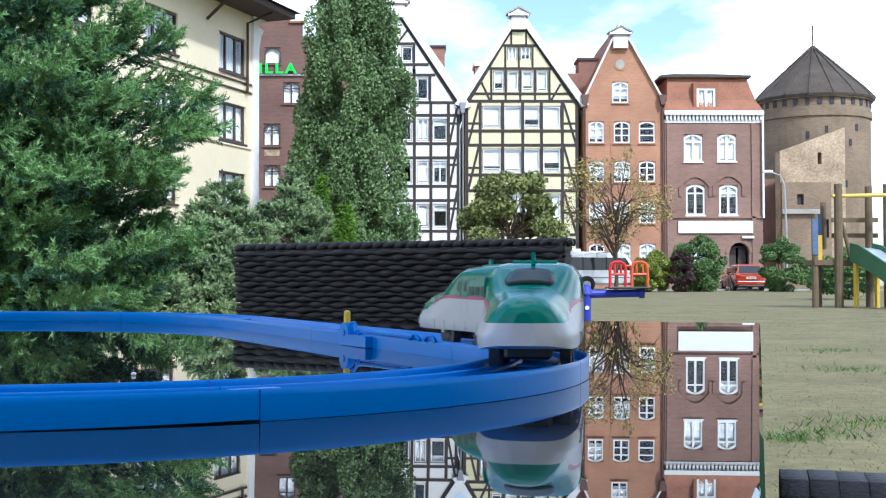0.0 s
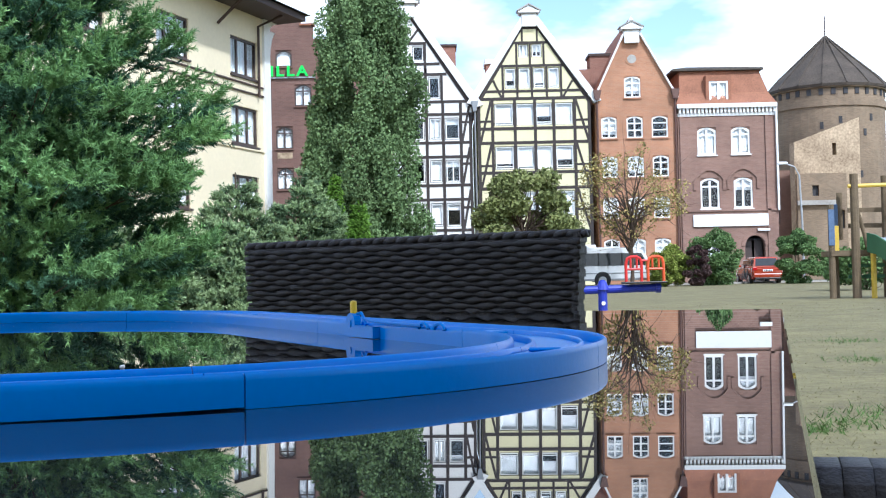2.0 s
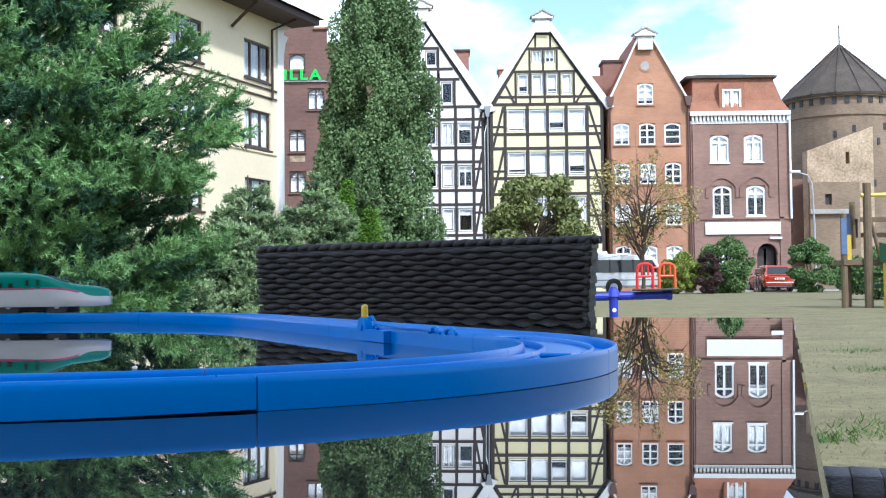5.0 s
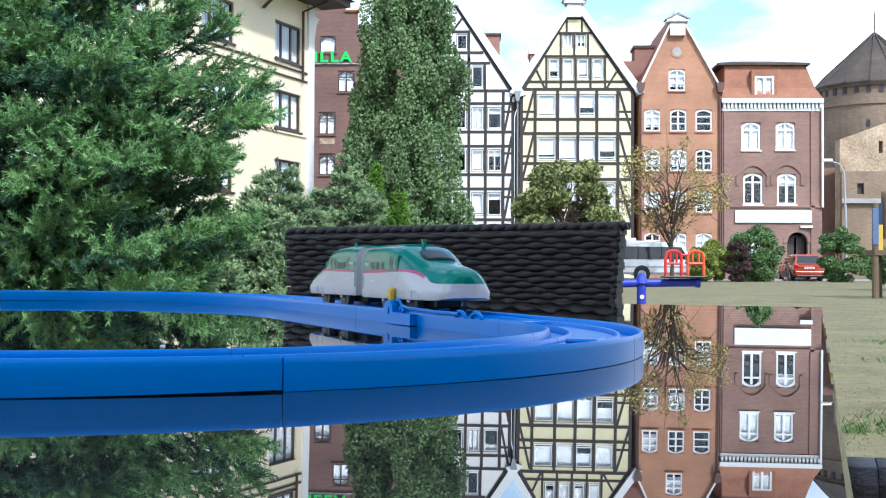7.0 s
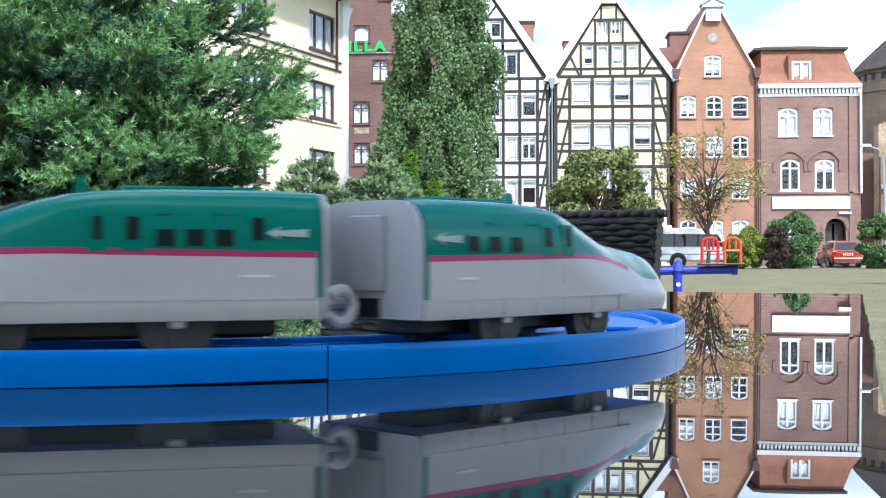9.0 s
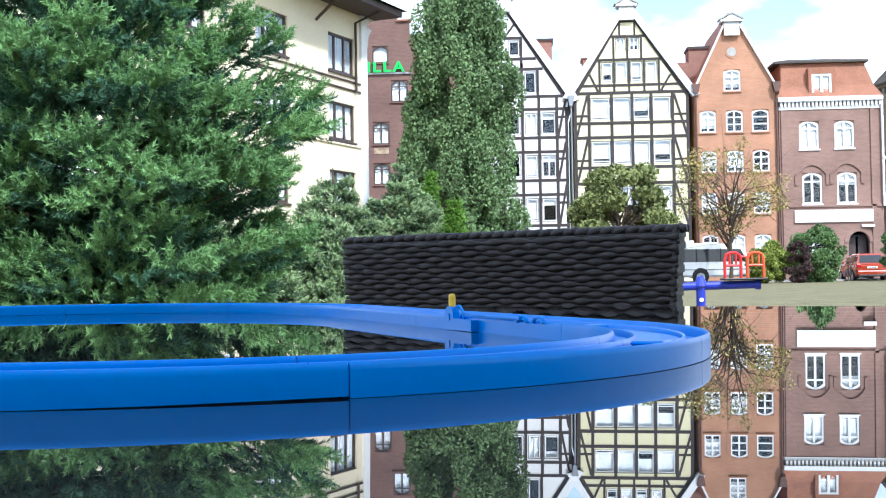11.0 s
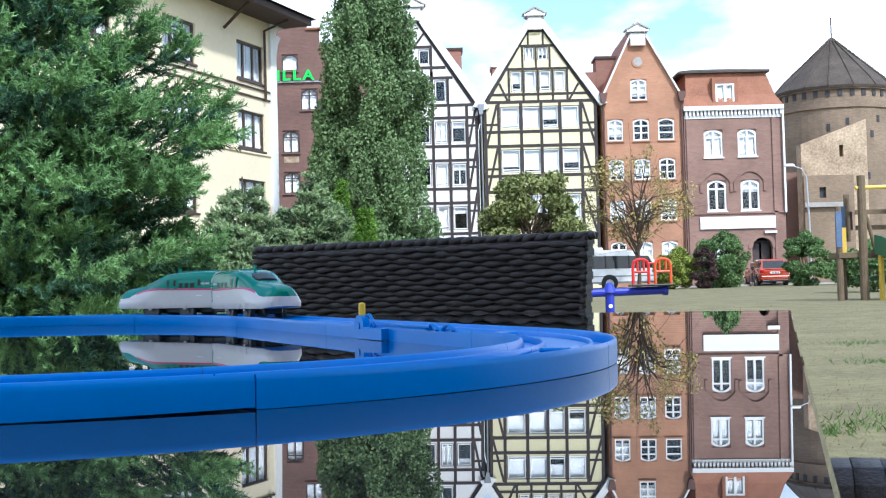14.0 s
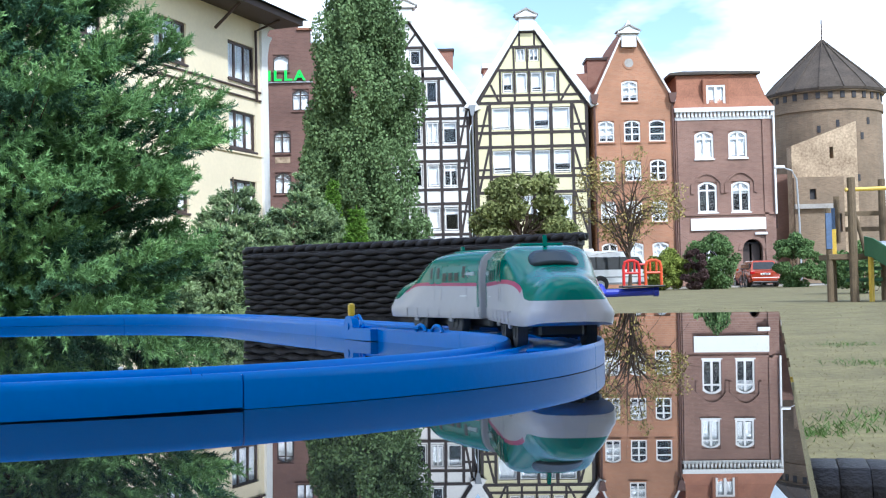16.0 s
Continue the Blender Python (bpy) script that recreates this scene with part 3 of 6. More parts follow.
def brown_house():
    h = thing("brick_house", "brown brick house with red mansard roof and white fascia", "house", group="gabled houses")
    x0, x1 = 16.47, 23.05
    holes = [(17.76, 19.02, 9.1, 10.95), (20.02, 21.28, 9.12, 10.95), (17.88, 19.15, 5.5, 7.55), (20.11, 21.37, 5.5, 7.55), (20.75, 22.1, 0.5, 3.65), (17.4, 19.6, 1.4, 3.4)]
    bm = bmesh.new()
    facade(bm, x0, x1, 0.5, 11.7, Y, 0.35, holes)
    part("wall", bm, "brown", h)
    shell(h, x0, x1, 0.5, 12.2, Y, 11, "brown")
    for i, (a, b, c, d) in enumerate(holes):
        if i == 4:
            continue
        window(h, a, b, c, d, Y + 0.06, arch=0.24, cross=(0.72,) if i != 5 else (), curtain=(1.0, 0.9, 0.0, 0.4, 0, 0)[i], bar=0.12, sill="trim")
    # arched hoods
    for a, b, z in ((17.5, 19.5, 7.3), (19.75, 21.75, 7.35)):
        bm = bmesh.new()
        k = 8
        for i in range(k):
            p = [(a + (b - a) * (i + j) / k, z + 0.75 * (1 - (2 * (i + j) / k - 1) ** 2)) for j in (0, 1)]
            prism(bm, [p[0], p[1], (p[1][0], p[1][1] + 0.17), (p[0][0], p[0][1] + 0.17)], Y - 0.09, Y - 0.004)
        box(bm, a - 0.1, a + 0.12, Y - 0.08, Y - 0.004, z - 0.55, z + 0.1)
        box(bm, b - 0.12, b + 0.1, Y - 0.08, Y - 0.004, z - 0.55, z + 0.1)
        bmesh.ops.remove_doubles(bm, verts=bm.verts, dist=1e-4)
        part("window_hood", bm, "brown", h)
    # door arch
    bm = bmesh.new()
    for s in (0, 1):
        xe = 20.75 if s == 0 else 22.1
        pts = [(xe + (21.425 - xe) * i / 5, 2.95 + 0.7 * math.sqrt(max(0, 1 - (1 - i / 5) ** 2))) for i in range(6)]
        prism(bm, [(xe, 3.651)] + pts, Y + 0.005, Y + 0.34)
    for i in range(10):
        a0, a1 = math.pi * i / 10, math.pi * (i + 1) / 10
        p = [(21.425 + r * math.cos(a), 2.95 + r * 1.03 * math.sin(a)) for r, a in ((0.7, a0), (0.7, a1), (0.95, a1), (0.95, a0))]
        prism(bm, p, Y - 0.06, Y - 0.004)
    part("door_arch", bm, "brown", h)
    bm = bmesh.new()
    box(bm, 20.8, 21.35, Y + 0.6, Y + 0.66, 0.6, 3.4)
    box(bm, 21.5, 22.05, Y + 0.6, Y + 0.66, 0.6, 3.4)
    part("door", bm, "darkframe", h)
    # fascia sign, lamp, cornices
    bm = bmesh.new()
    box(bm, 17.33, 22.34, Y - 0.12, Y - 0.005, 4.3, 5.1)
    part("fascia_sign", bm, "trim", h, "blank white fascia board")
    bm = bmesh.new()
    box(bm, 21.6, 22.4, Y - 0.2, Y - 0.02, 3.95, 4.1)
    part("lamp_box", bm, "trim", h)
    bm = bmesh.new()
    box(bm, x0 - 0.02, x1 + 0.02, Y - 0.1, Y - 0.003, 5.3, 5.42)
    part("string_course", bm, "brown", h)
    bm = bmesh.new()
    box(bm, x0, x1, Y - 0.06, Y + 0.3, 11.7, 11.9)
    box(bm, x0 - 0.05, x1 + 0.05, Y - 0.32, Y + 0.3, 12.22, 12.5)
    part("cornice", bm, "trim", h)
    bm = bmesh.new()
    box(bm, x0, x1, Y + 0.0, Y + 0.3, 11.9, 12.22)
    part("frieze", bm, "brown", h)
    for i in range(26):
        bm = bmesh.new()
        x = x0 + 0.08 + i * (x1 - x0 - 0.16) / 25.4
        box(bm, x, x + 0.14, Y - 0.2, Y - 0.003, 11.9, 12.218)
        part("dentil", bm, "trim", h)
    for x in (x0 + 0.12, x1 - 0.75):
        bm = bmesh.new()
        box(bm, x, x + 0.26, Y - 0.1, Y - 0.004, 0.6, 11.69)
        part("pilaster", bm, "brown", h)
    bm = bmesh.new()
    box(bm, x1 - 0.06, x1 + 0.06, Y - 0.22, Y - 0.02, 5.3, 12.2)
    part("downpipe", bm, "trim", h)
    # mansard
    bm = bmesh.new()
    lo = [bm.verts.new(p) for p in ((x0 - 0.1, Y - 0.1, 12.5), (x1 + 0.1, Y - 0.1, 12.5), (x1 + 0.1, Y + 11, 12.5), (x0 - 0.1, Y + 11, 12.5))]
    mid = [bm.verts.new(p) for p in ((x0 + 0.25, Y + 0.35, 13.3), (x1 - 0.35, Y + 0.35, 13.3), (x1 - 0.35, Y + 10.6, 13.3), (x0 + 0.25, Y + 10.6, 13.3))]
    hi = [bm.verts.new(p) for p in ((x0 + 0.35, Y + 0.75, 14.85), (x1 - 0.85, Y + 0.75, 14.85), (x1 - 0.85, Y + 10, 14.85), (x0 + 0.35, Y + 10, 14.85))]
    for a, b in ((lo, mid), (mid, hi)):
        for i in range(4):
            bm.faces.new((a[i], a[(i + 1) % 4], b[(i + 1) % 4], b[i]))
    bm.faces.new(hi)
    bm.faces.new(lo[::-1])
    part("roof", bm, "tile", h)
    bm = bmesh.new()
    e = [bm.verts.new(p) for p in ((x0 - 0.15, Y + 0.45, 14.86), (x1 - 0.6, Y + 0.45, 14.86), (x1 - 0.6, Y + 10.2, 14.86), (x0 - 0.15, Y + 10.2, 14.86))]
    e2 = [bm.verts.new((v.co.x, v.co.y, 15.0)) for v in e]
    rg = [bm.verts.new(p) for p in ((18.2, Y + 5, 15.9), (21.0, Y + 5, 15.9))]
    for i in range(4):
        bm.faces.new((e[i], e[(i + 1) % 4], e2[(i + 1) % 4], e2[i]))
    bm.faces.new((e2[0], e2[1], rg[1], rg[0]))
    bm.faces.new((e2[1], e2[2], rg[1]))
    bm.faces.new((e2[2], e2[3], rg[0], rg[1]))
    bm.faces.new((e2[3], e2[0], rg[0]))
    bm.faces.new(e[::-1])
    part("upper_roof", bm, "slate", h)
    # dormer
    bm = bmesh.new()
    facade(bm, 18.45, 20.15, 12.55, 14.45, Y + 0.05, 0.9, [(18.66, 19.94, 12.68, 14.06)])
    part("dormer", bm, "tile", h)
    window(h, 18.66, 19.94, 12.68, 14.06, Y + 0.08, bar=0.14, curtain=1.0)


def villa():
    h = thing("brick_villa", "dark red brick building with a stepped gable and green lettering", "house")
    y = 72.0
    x0, x1 = -11.5, -2.5
    cols = [(-9.32, -8.3), (-8.17, -7.16), (-7.0, -6.0), (-5.8, -4.8)]
    holes = [(-9.3, -8.3, 6.75, 8.05), (-9.32, -8.3, 9.2, 10.55), (-10.6, -9.55, 11.75, 13.05), (-8.17, -7.15, 11.75, 13.05), (-9.28, -8.3, 14.15, 15.15), (-9.3, -8.3, 3.2, 4.8), (-6.8, -5.8, 11.75, 13.05), (-6.8, -5.8, 6.75, 8.05), (-6.8, -5.8, 9.2, 10.55)]
    bm = bmesh.new()
    facade(bm, x0, x1, 0.5, 15.8, y, 0.35, holes)
    part("wall", bm, "villa", h)
    for a, b, c, d in ((-11.5, -7.0, 15.8, 16.6), (-11.5, -7.75, 16.6, 17.15), (-11.5, -8.9, 17.15, 17.8)):
        bm = bmesh.new()
        box(bm, a, b, y, y + 0.35, c, d)
        part("gable_step", bm, "villa", h)
    shell(h, x0, x1, 0.5, 15.4, y, 6.5, "villa")
    for i, (a, b, c, d) in enumerate(holes):
        window(h, a, b, c, d, y + 0.06, frame="darkframe", arch=0.22, curtain=1.0, lintel="villa", cross=(0.7,) if i != 4 else (), mull=(0.5,) if i != 4 else (), sill="villa")
    for a, b, z in ((-7.05, -6.9, 16.6), (-7.8, -7.0, 16.6), (-8.95, -7.7, 17.15), (-11.5, -8.8, 17.8)):
        bm = bmesh.new()
        box(bm, a, b, y - 0.12, y + 0.45, z, z + 0.12)
        part("coping", bm, "trim" if z > 17 else "tile", h)
    bm = bmesh.new()
    box(bm, -9.25, -8.35, y - 0.02, y - 0.003, 8.6, 8.95)
    part("plaque", bm, "oldwall", h)
    # green letters
    x = -10.35
    for ch in "VILLA":
        cu = bpy.data.curves.new("letter", "FONT")
        cu.body, cu.size, cu.extrude, cu.offset, cu.align_x = ch, 0.86, 0.05, 0.025, "LEFT"
        me = bpy.data.meshes.new("letter")
        tmp = new("letter_curve", cu)
        bpy.context.view_layer.update()
        ev = tmp.evaluated_get(bpy.context.evaluated_depsgraph_get())
        me = bpy.data.meshes.new_from_object(ev)
        bpy.data.objects.remove(tmp)
        me.materials.clear()
        me.materials.append(M["green_sign"])
        ob = new("letter", me)
        ob.parent = h
        wide = {"V": 0.62, "I": 0.30, "L": 0.52, "A": 0.6}[ch]
        ob.matrix_basis = pose(x, y - 0.18, 13.55, 90, 0, 0) @ Matrix.Diagonal((1.15, 1, 1, 1))
        x += wide * 1.2
    bm = bmesh.new()
    box(bm, -10.7, -6.9, y - 0.12, y - 0.06, 13.42, 13.5)
    part("letter_rail", bm, "steel", h)


def cream_house():
    """Its wall runs away from the viewer, along its own x axis; the corner is at its origin."""
    m = Matrix.Translation((-7.40, 53.0, 0)) @ Matrix.Rotation(radians(69), 4, "Z")
    h = thing("apartment_building", "cream rendered building with dark window frames and deep eaves", "building", m)
    # local x: 0 at the far corner, negative towards the viewer; local -y faces the lawn
    ztop = 12.75
    holes = []
    for i in range(5):
        x = -2.75 - i * 5.45
        for z in (9.95, 7.0, 4.05, 1.2):
            holes.append((x, x + 2.25, z - 0.02, z + 1.62))
    bm = bmesh.new()
    facade(bm, -30, 0, 0.3, ztop, 0, 0.4, holes)
    part("wall", bm, "cream", h)
    bm = bmesh.new()
    box(bm, -0.35, 0, 0.41, 12, 0.3, ztop)
    box(bm, -30, -29.6, 0.41, 12, 0.3, ztop)
    box(bm, -29.6, -0.36, 11.6, 12, 0.3, ztop)
    part("side_wall", bm, "cream", h)
    # inner wall and floors near-black, so the rooms' shade is in the colour
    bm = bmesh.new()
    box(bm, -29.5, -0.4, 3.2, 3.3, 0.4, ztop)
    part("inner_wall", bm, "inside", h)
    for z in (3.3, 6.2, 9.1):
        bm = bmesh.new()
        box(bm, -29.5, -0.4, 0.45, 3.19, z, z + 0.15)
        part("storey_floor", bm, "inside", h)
    for a, b, c, d in holes:
        window(h, a, b, c, d, 0.08, frame="darkframe", mull=(0.3, 0.66), curtain=0.9, bar=0.1, sill="darkframe")
    for z in (9.25, 9.62, 9.0 - 2.2):
        bm = bmesh.new()
        box(bm, -30, 0.02, -0.06, -0.004, z, z + 0.07)
        part("string_course", bm, "eave" if z > 9 else "cream", h)
    # corner pipe, soffit and roof
    bm = bmesh.new()
    box(bm, -0.02, 0.5, -0.12, 0.3, 0.3, 12.3)
    part("corner_pilaster", bm, "white", h)
    bm = bmesh.new()
    prism(bm, [(0.0, 12.301), (0.5, 12.301), (0.56, 12.45), (0.75, 12.6), (1.25, 12.745), (0.0, 12.745)], -0.12, 0.3)
    prism(bm, [(0.501, 10.6), (0.56, 11.4), (0.72, 11.95), (1.0, 12.3), (0.501, 12.3)], -0.10, 0.28)
    part("cove", bm, "white", h)
    bm = bmesh.new()
    tube(bm, [(-0.55, -0.12, 9.2), (-0.55, -0.12, 12.3), (-0.3, -1.2, 12.75)], 0.06)
    part("downpipe", bm, "eave", h)
    bm = bmesh.new()
    tube(bm, [(-3.9, -0.1, 11.8), (-3.9, -1.3, 12.75)], 0.07)
    part("bracket", bm, "eave", h)
    bm = bmesh.new()
    box(bm, -31.5, 1.3, -1.5, 13, ztop, ztop + 0.28)
    part("soffit", bm, "eave", h)
    bm = bmesh.new()
    a = [bm.verts.new(p) for p in ((-31.7, -1.7, ztop + 0.28), (1.5, -1.7, ztop + 0.28), (1.5, 13, ztop + 0.28), (-31.7, 13, ztop + 0.28))]
    r = [bm.verts.new(p) for p in ((-26, 6, ztop + 4), (-4, 6, ztop + 4))]
    bm.faces.new((a[0], a[1], r[1], r[0]))
    bm.faces.new((a[1], a[2], r[1]))
    bm.faces.new((a[2], a[3], r[0], r[1]))
    bm.faces.new((a[3], a[0], r[0]))
    part("roof", bm, "slate", h)


def tower():
    cx, cy, r = 32.5, 98.0, 4.45
    h = thing("round_tower", "old round brick tower with a conical shingled roof", "tower", pose(cx, cy, 0.6))
    bm = bmesh.new()
    tube(bm, [(0, 0, 0), (0, 0, 15.4)], r, 48)
    part("wall", bm, "towerbrick", h)
    bm = bmesh.new()
    tube(bm, [(0, 0, 13.6), (0, 0, 14.2)], r + 0.12, 48)
    tube(bm, [(0, 0, 15.05), (0, 0, 15.4)], r + 0.2, 48)
    part("string_course", bm, "towerbrick", h)
    # embrasures are near-black blocks that paint the openings' shade; nothing is cut
    for i in range(30):
        a = math.tau * i / 30
        bm = bmesh.new()
        box(bm, -0.17, 0.17, -0.06, 0.15, 14.5, 15.0, Matrix.Rotation(a, 4, "Z") @ Matrix.Translation((0, -r, 0)))
        part("embrasure", bm, "inside", h)
    bm = bmesh.new()
    k = 16
    ring = [bm.verts.new(((r + 0.4) * math.cos(math.tau * i / k), (r + 0.4) * math.sin(math.tau * i / k), 15.35)) for i in range(k)]
    low = [bm.verts.new((v.co.x * 0.99, v.co.y * 0.99, 15.15)) for v in ring]
    mid = [bm.verts.new((v.co.x * 0.82, v.co.y * 0.82, 16.3)) for v in ring]
    top = bm.verts.new((0, 0, 19.9))
    for i in range(k):
        j = (i + 1) % k
        bm.faces.new((low[i], low[j], ring[j], ring[i]))
        bm.faces.new((ring[i], ring[j], mid[j], mid[i]))
        bm.faces.new((mid[i], mid[j], top))
    bm.faces.new(low[::-1])
    part("roof", bm, "shingle", h)
    for i in range(k):
        bm = bmesh.new()
        a = math.tau * i / k
        c, s = math.cos(a), math.sin(a)
        tube(bm, [((r + 0.4) * c, (r + 0.4) * s, 15.38), ((r + .4) * .82 * c, (r + .4) * .82 * s, 16.33), (0.1 * c, 0.1 * s, 19.9)], 0.06, 5)
        part("hip_ridge", bm, "shingle", h)
    bm = bmesh.new()
    tube(bm, [(0, 0, 19.8), (0, 0, 21.6)], 0.05, 6)
    part("finial_rod", bm, "eave", h)
    # slits likewise: their inner shade is painted as near-black blocks
    for a, z in ((-0.1, 12.2), (-0.42, 11.8), (0.35, 11.2), (-0.25, 8.3), (0.25, 7.9), (0.5, 12.4)):
        bm = bmesh.new()
        box(bm, -0.13, 0.13, -0.04, 0.2, z, z + 0.55, Matrix.Rotation(a, 4, "Z") @ Matrix.Translation((0, -r, 0)))
        part("slit_window", bm, "inside", h)
    # lean-to wall before it
    g = thing("ruined_wall", "patched orange plaster wall of an old lean-to building", "wall")
    pl = [(-(12.8 - 11.0), 32.35 - 27.4, -(12.8 - 11.0) * 27.4 + (32.35 - 27.4) * 11.0)]
    bm = bmesh.new()
    facade(bm, 27.4, 32.4, 0.6, 12.9, 90.5, 1.2, [(30.3, 30.6, 10.0, 10.9)], pl)
    part("upper_wall", bm, "oldwall", g)
    bm = bmesh.new()
    facade(bm, 27.45, 31.2, 0.6, 8.6, 90.2, 0.29, [(28.6, 29.1, 6.9, 7.7), (30.3, 31.0, 4.4, 5.8)])
    part("lower_wall", bm, "towerbrick", g)
    bm = bmesh.new()
    box(bm, 27.4, 30.4, 89.9, 90.19, 6.2, 6.55)
    part("ledge", bm, "greyplaster", g)
    # near-black panels fill the two holes and paint their shade
    bm = bmesh.new()
    box(bm, 30.3, 31.0, 90.45, 90.49, 4.4, 5.8)
    box(bm, 28.6, 29.1, 90.45, 90.49, 6.9, 7.7)
    part("opening_dark_panel", bm, "inside", g)
    bm = bmesh.new()
    facade(bm, 24.2, 28.4, 0.6, 9.2, 94.0, 1.0, [(25.0, 25.8, 5, 6.4), (26.4, 27.2, 5, 6.4), (25, 26, 1.5, 3.2)])
    part("annex_wall", bm, "brown", g)


def shade_block():
    """An unseen plain block at the camera's back, added to keep sun off the table."""
    h = thing("shade_block", "unseen plain cream block added to shade the table", "building", kind="structure")
    bm = bmesh.new()
    box(bm, -2.5, 16.0, -9.0, -6.0, 0.0, 11.5)
    part("wall", bm, "cream", h)
    bm = bmesh.new()
    box(bm, -2.9, 16.4, -9.4, -5.6, 11.5, 11.8)
    part("roof", bm, "slate", h)


shade_block()
yellow_house()
white_house()
orange_house()
brown_house()
villa()
cream_house()
tower()

# ---- table ----
TURN = -15.86                 # the table's far side, degrees
CORNER = (0.3238, 1.123)


def sag(x, y):
    """The glass sags between its ends and leans a little: height over T."""
    c, n = math.cos(radians(TURN)), math.sin(radians(TURN))
    v = -(x - CORNER[0]) * n + (y - CORNER[1]) * c + 0.71
    return 0.00525 * v * v - 0.0078 * x


def make_table():
    m = pose(CORNER[0], CORNER[1], 0, 0, 0, TURN)
    t = thing("garden_table", "garden table with a black mirror-like glass top", "table", m)
    w, d = 1.5, 1.42
    bm = bmesh.new()
    n = 96
    ring = []
    for i in range(n + 1):
        v = -d + d * i / n
        ring.append([bm.verts.new((x, v, T + sag(*(m @ Vector((x, v, 0))).xy) + h)) for x, h in ((-w, -0.008), (-w, -0.001), (-w + 0.001, 0), (-0.001, 0), (0, -0.001), (0, -0.008))])
    for a, b in zip(ring, ring[1:]):
        for k in range(6):
            bm.faces.new((a[k], b[k], b[(k + 1) % 6], a[(k + 1) % 6]))
    bm.faces.new(ring[0])
    bm.faces.new(ring[-1][::-1])
    top = part("tabletop", bm, "glass_table", t)
    top.data.polygons.foreach_set("use_smooth", [True] * len(top.data.polygons))
    top.data.set_sharp_from_angle(angle=radians(20))
    for x0, x1, y0, y1 in ((-w + 0.004, -0.004, -d + 0.004, -d + 0.05), (-w + 0.004, -0.004, -0.05, -0.004), (-w + 0.004, -w + 0.05, -d + 0.051, -0.051), (-0.05, -0.004, -d + 0.051, -0.051)):
        bm = bmesh.new()
        box(bm, x0, x1, y0, y1, T - 0.05, T - 0.0102)
        part("frame_rail", bm, "table_edge", t)
    bm = bmesh.new()
    box(bm, -w + 0.052, -0.052, -d + 0.052, -0.052, T - 0.03, T - 0.0112)
    part("under_sheet", bm, "table_edge", t)
    for x in (-w + 0.03, -0.09):
        for y in (-d + 0.03, -0.09):
            bm = bmesh.new()
            box(bm, x, x + 0.06, y, y + 0.06, 0.0, T - 0.051)
            part("leg", bm, "table_edge", t)


make_table()

# ---- wicker chairs ----


def strand(x0, x1, z, y, amp, wave, phase, hh, tk):
    """One flat woven strand that waves in and out."""
    bm = bmesh.new()
    n = max(6, int((x1 - x0) / wave * 8))
    prev = None
    for i in range(n + 1):
        x = x0 + (x1 - x0) * i / n
        s = math.sin((x / wave + phase) * math.tau)
        yy = y - amp * s
        dz = 0.0008 * math.sin(x * 61 + z * 900)
        h2 = hh * (0.86 + 0.30 * s)
        q = [bm.verts.new(p) for p in ((x, yy - tk, z + dz - h2 * 0.40), (x, yy - tk, z + dz + h2 * 0.40), (x, yy, z + dz + h2 * 0.5), (x, yy, z + dz - h2 * 0.5))]
        if prev:
            for k in range(4):
                bm.faces.new((prev[k], prev[(k + 1) % 4], q[(k + 1) % 4], q[k]))
        else:
            bm.faces.new(q)
        prev = q
    bm.faces.new(prev[::-1])
    return bm


def wicker_panel(c, x0, x1, z0, z1, y, pitch=0.0086, taper=0.0):
    rows = int((z1 - z0) / pitch)
    for i in range(rows):
        z = z0 + (i + 0.5) * pitch
        k = taper * (1 - (z - z0) / (z1 - z0))
        part("strand", strand(x0 + k, x1 - k, z, y, 0.0026, 0.044, 0.5 * (i % 2) + 0.05 * math.sin(i * 2.1), pitch * 1.06, 0.003), "wicker", c, smooth=True)


def wicker_chair(m):
    c = thing("wicker_chair", "black woven wicker garden chair with a straight back", "chair", m, group="garden chairs")
    w = 0.61
    wicker_panel(c, 0.0, w, 0.44, 0.843, 0.0, taper=0.028)
    bm = bmesh.new()
    prism(bm, [(0.034, 0.40), (w - 0.034, 0.40), (w - 0.005, 0.838), (0.005, 0.838)], 0.004, 0.034)
    part("back_core", bm, "wicker", c)
    n = 150
    for ph in (0.0, math.pi):
        bm = bmesh.new()
        tube(bm, [(-0.006 + (w + 0.012) * i / n, 0.016 + 0.0065 * math.sin(i * 0.62 + ph), 0.8430 + 0.0020 * math.cos(i * 0.62 + ph)) for i in range(n + 1)], 0.0058, 7)
        part("top_braid", bm, "wicker", c, smooth=True)
    for i in range(22):
        z = 0.46 + i * 0.0175
        k = 0.028 * (1 - (z - 0.44) / 0.4)
        bm = bmesh.new()
        box(bm, w - 0.012 - k, w - 0.001 - k, -0.003, 0.034, z, z + 0.0172)
        bmesh.ops.bevel(bm, geom=bm.edges[:], offset=0.003, segments=2, affect="EDGES")
        part("side_wrap", bm, "wicker", c)
    part("seat", bevelled(0.02, w - 0.02, -0.5, 0.04, 0.36, 0.44, 0.02, 3), "wicker", c)
    for x in (0.02, w - 0.07):
        for y in (-0.48, 0.0):
            bm = bmesh.new()
            box(bm, x, x + 0.05, y, y + 0.05, 0.0, 0.36)
            part("leg", bm, "wicker", c)


wicker_chair(pose(-0.325, 2.07, 0, 0, 0, -26.5))


